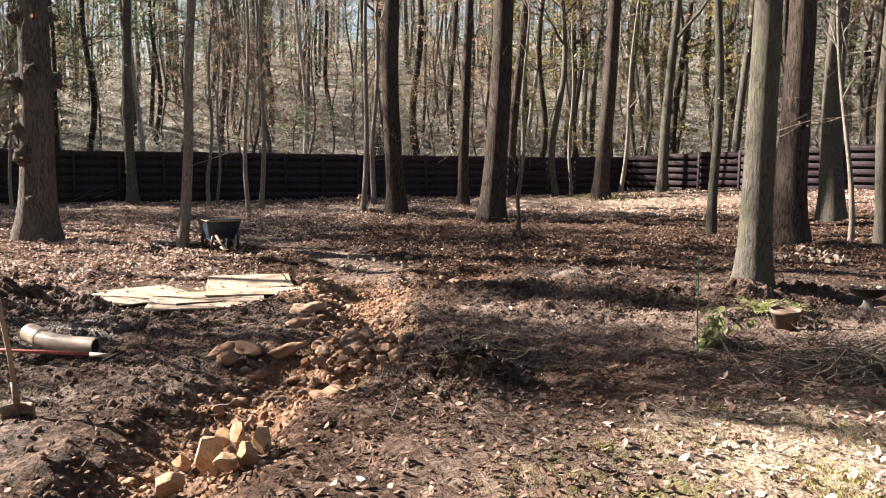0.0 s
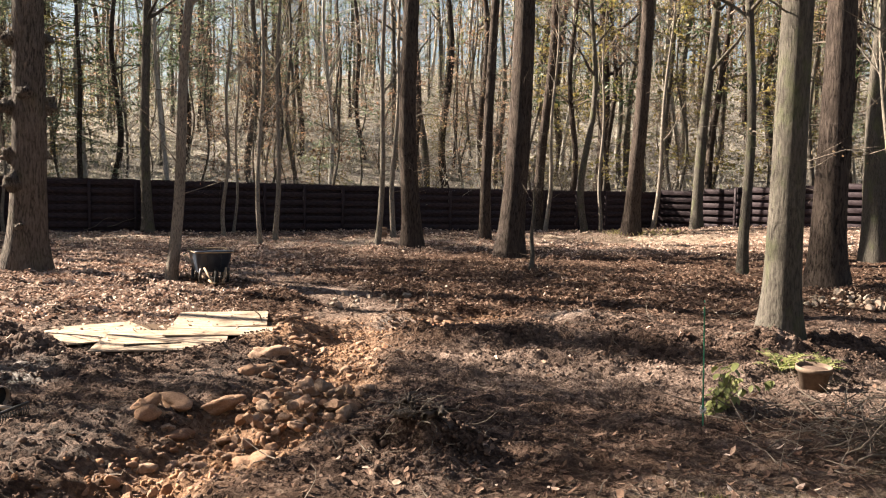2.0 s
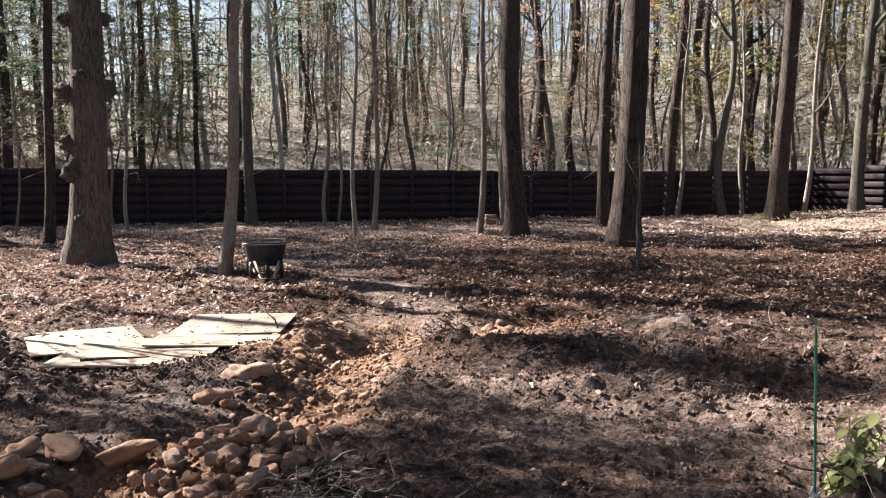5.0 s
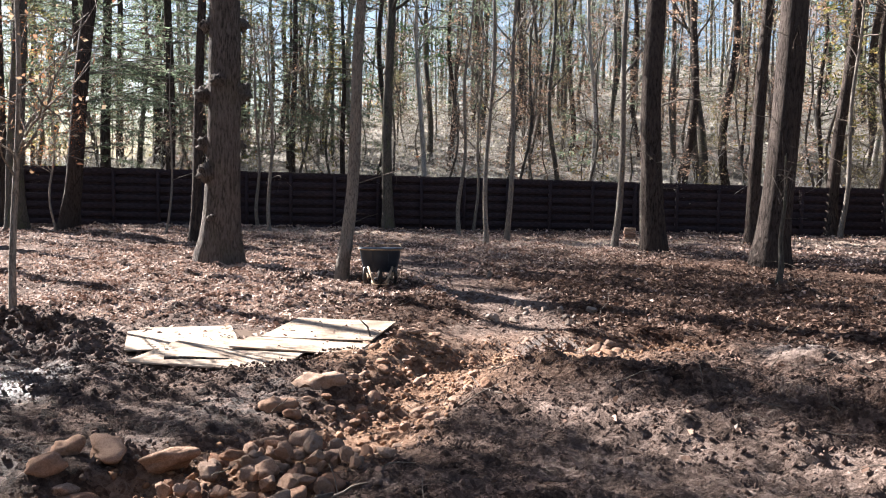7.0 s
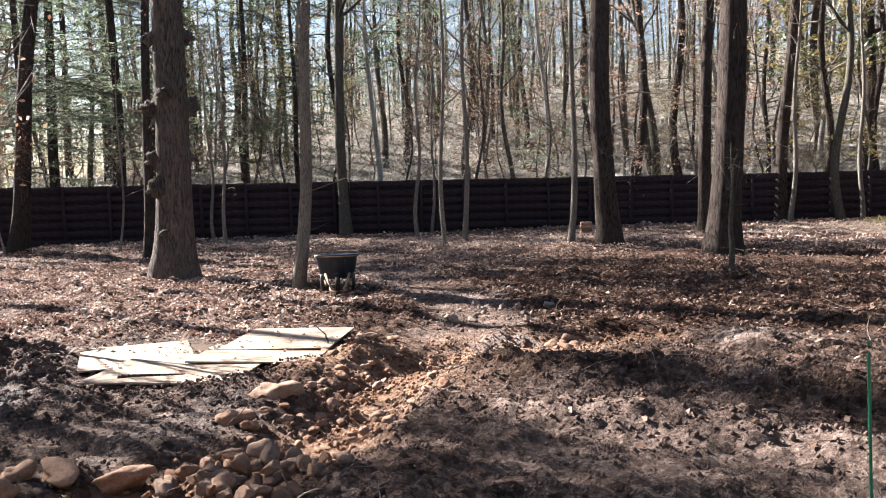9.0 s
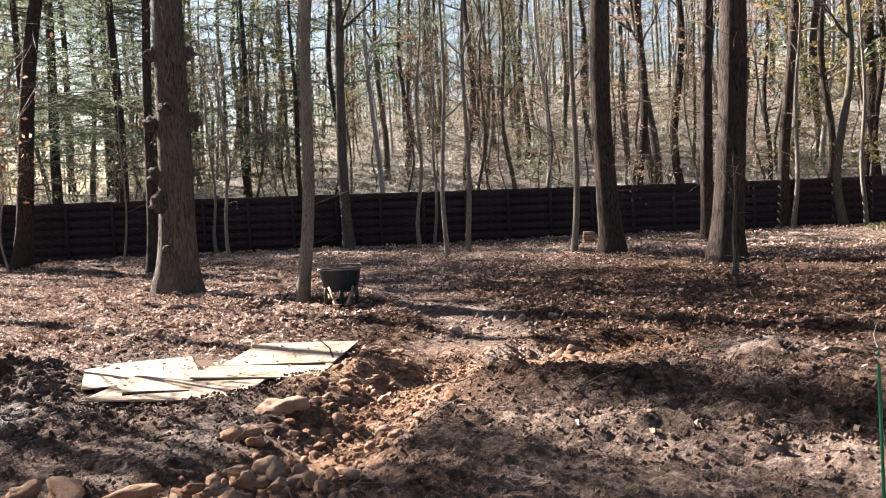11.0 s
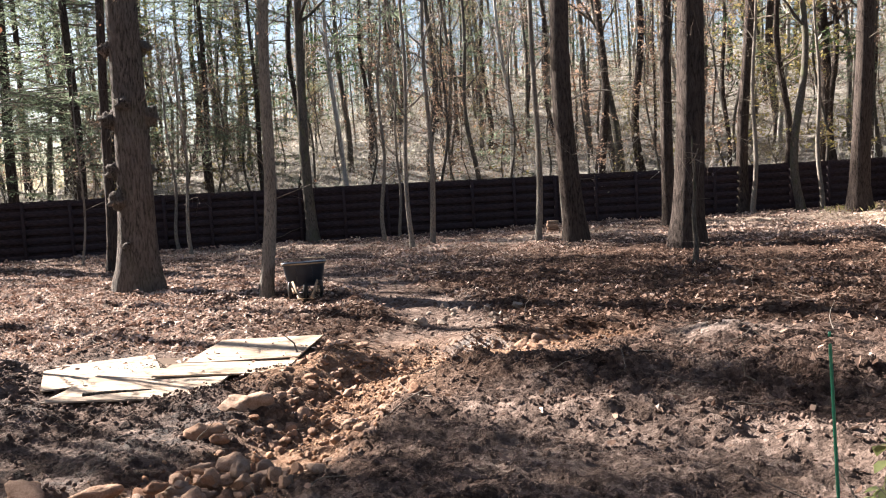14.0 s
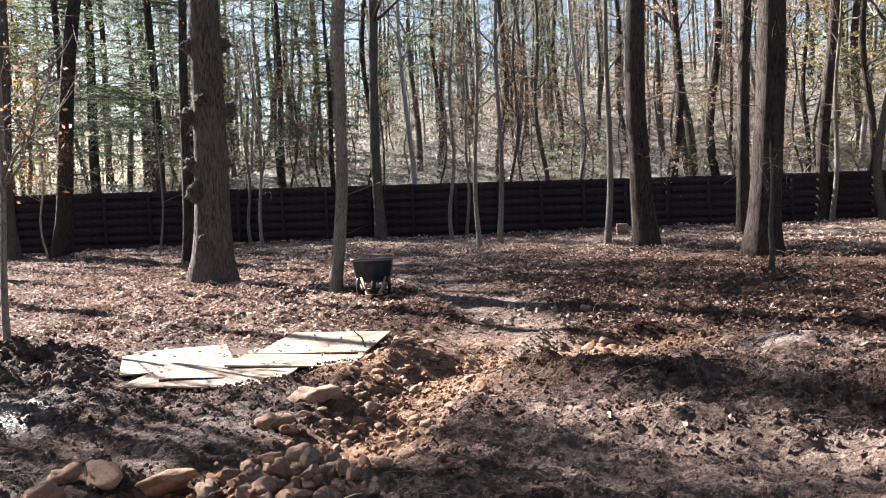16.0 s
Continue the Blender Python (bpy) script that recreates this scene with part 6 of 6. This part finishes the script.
def laurel(x, y, seed):
    """A young broad-leaved shrub, its few stems arching to one side."""
    r = np.random.default_rng(seed)
    ob = thing("laurel_shrub", pose(x, y, ground_z(x, y)), "young shrub with broad yellow-green leaves beside the stake", "shrub")
    for k in range(7):
        stem = Build()
        line = curve_points((0, 0, -0.03), (0.5 + r.normal(0, 0.18), 0.25 + r.normal(0, 0.16), 1.0), r.uniform(0.35, 0.7), 7, 0.09, r, -0.03)
        stem.tube(line, np.linspace(0.007, 0.003, 8), 6)
        shoot = part("stem", stem, TWIG, ob)
        for q in range(1, 8):
            for _ in range(3):
                a = r.uniform(0, 6.28)
                d = np.array([math.cos(a), math.sin(a), r.uniform(-0.9, 0.15)])
                d /= np.linalg.norm(d)
                e = np.cross(d, (0, 0, 1))
                e /= np.linalg.norm(e)
                up = np.cross(e, d)
                size = r.uniform(0.07, 0.12)
                p = line[q] + d * 0.015
                rows = [(0, 0), (0.3, 0.22), (0.65, 0.24), (1, 0), (0.65, -0.24), (0.3, -0.22), (0.5, 0)]
                leaf = Build()
                leaf.add([p + size * (d * u + e * w * 1.15 + up * (0.25 * abs(w) - 0.3 * u * u)) for u, w in rows], [[0, 1, 6, 5], [1, 2, 3, 6], [5, 6, 3, 4]])
                part("leaf", leaf, FRESH, shoot)
    return ob


laurel(2.64, 8.22, 1)
leafy_plant(3.72, 9.65, 12, 0.38, 0.08, 2, "bright green fern behind the clay pot", "fern")
leafy_plant(4.1, 9.6, 7, 0.3, 0.07, 3, "small bright green fern by the tree", "fern")


def clay_pot(x, y):
    ob = thing("clay_pot", pose(x, y, ground_z(x, y) - 0.01, 3, 0, 0), "weathered brown clay pot filled with soil", "pot")
    part("body", lathe(((0.001, 0), (0.115, 0), (0.15, 0.19), (0.168, 0.19), (0.172, 0.235), (0.158, 0.238), (0.15, 0.2), (0.14, 0.18)), 28), CLAYPOT, ob)
    b = lathe(((0.147, 0.2), (0.1, 0.212), (0.04, 0.222), (0.001, 0.22)), 20)
    part("soil", b, CLOD, ob)
    return ob


clay_pot(3.86, 9.2)


def bird_bath(x, y):
    ob = thing("bird_bath", pose(x, y, ground_z(x, y) - 0.01) @ Matrix.Diagonal((0.82, 0.82, 0.9, 1)), "dark iron bowl on a pale flared concrete pedestal", "bird bath")
    part("base", lathe(((0.001, 0), (0.30, 0), (0.31, 0.03), (0.20, 0.075), (0.10, 0.11), (0.065, 0.16), (0.06, 0.22), (0.09, 0.25), (0.001, 0.25)), 28), CONCRETE, ob)
    part("bowl", lathe(((0.001, 0.24), (0.14, 0.25), (0.23, 0.30), (0.28, 0.37), (0.31, 0.385), (0.31, 0.40), (0.27, 0.395), (0.2, 0.34), (0.001, 0.30)), 32), IRON, ob)
    litter = Build()
    r = np.random.default_rng(3)
    a, d = r.uniform(0, 6.28, 60), 0.25 * np.sqrt(r.uniform(0, 1, 60))
    litter.leaves(np.stack([d * np.cos(a), d * np.sin(a), 0.38 + r.uniform(0, 0.03, 60)], 1), 0.035, 0.02, r, 0.6)
    part("leaves", litter, LITTER, ob, "dry leaves lying in the bowl", flat=True)
    return ob


bird_bath(5.27, 10.15)


# ---- brush heaps, block stack ----
def brush_heap(x, y, wide, tall, count, seed, label):
    r = np.random.default_rng(seed)
    ob = thing("brush_pile", pose(x, y, ground_z(x, y)), label, "brush pile")
    fine = Build()
    for k in range(count):
        a = r.normal(0.3, 1.1)
        p = np.array([r.normal(0, wide * 0.4), r.normal(0, wide * 0.25), r.uniform(0.01, tall) ])
        line = curve_points(p - np.array([math.cos(a), math.sin(a), 0]) * wide * 0.3, (math.cos(a), math.sin(a), r.uniform(-0.2, 0.5)), wide * r.uniform(0.3, 0.9), 6, 0.24, r)
        line[:, 2] = np.clip(line[:, 2], 0.01, tall * 1.25)
        if k < 14:
            b = Build()
            b.tube(line, np.linspace(r.uniform(0.015, 0.03), 0.008, 7), 7)
            part("branch", b, BARK_OAK if k % 2 else TWIG, ob)
        else:
            fine.tube(line, np.linspace(r.uniform(0.004, 0.01), 0.002, 7), 4)
    tagged(part("twig_mass", fine, TWIG, ob), kind="stuff")
    return ob


brush_heap(3.72, 6.95, 0.66, 0.32, 150, 31, "heap of dry cut branches and roots on the soil")
brush_heap(0.2, 6.9, 0.32, 0.13, 56, 32, "tangle of dug-out roots on a soil mound")
brush_heap(-12.6, 30.2, 1.8, 0.4, 50, 33, "heap of dry sticks by the fence")

block_stack = thing("block_stack", pose(-2.9, 30.2, ground_z(-2.9, 30.2), 0, 0, 20), "small stack of tan stone blocks by the fence", "stone stack")
for k in range(4):
    part("block", box((0.36 - 0.02 * (k % 2), 0.2, 0.095), (0.015 * (k % 2), 0, 0.045 + 0.1 * k), 0.012), STONE, block_stack)
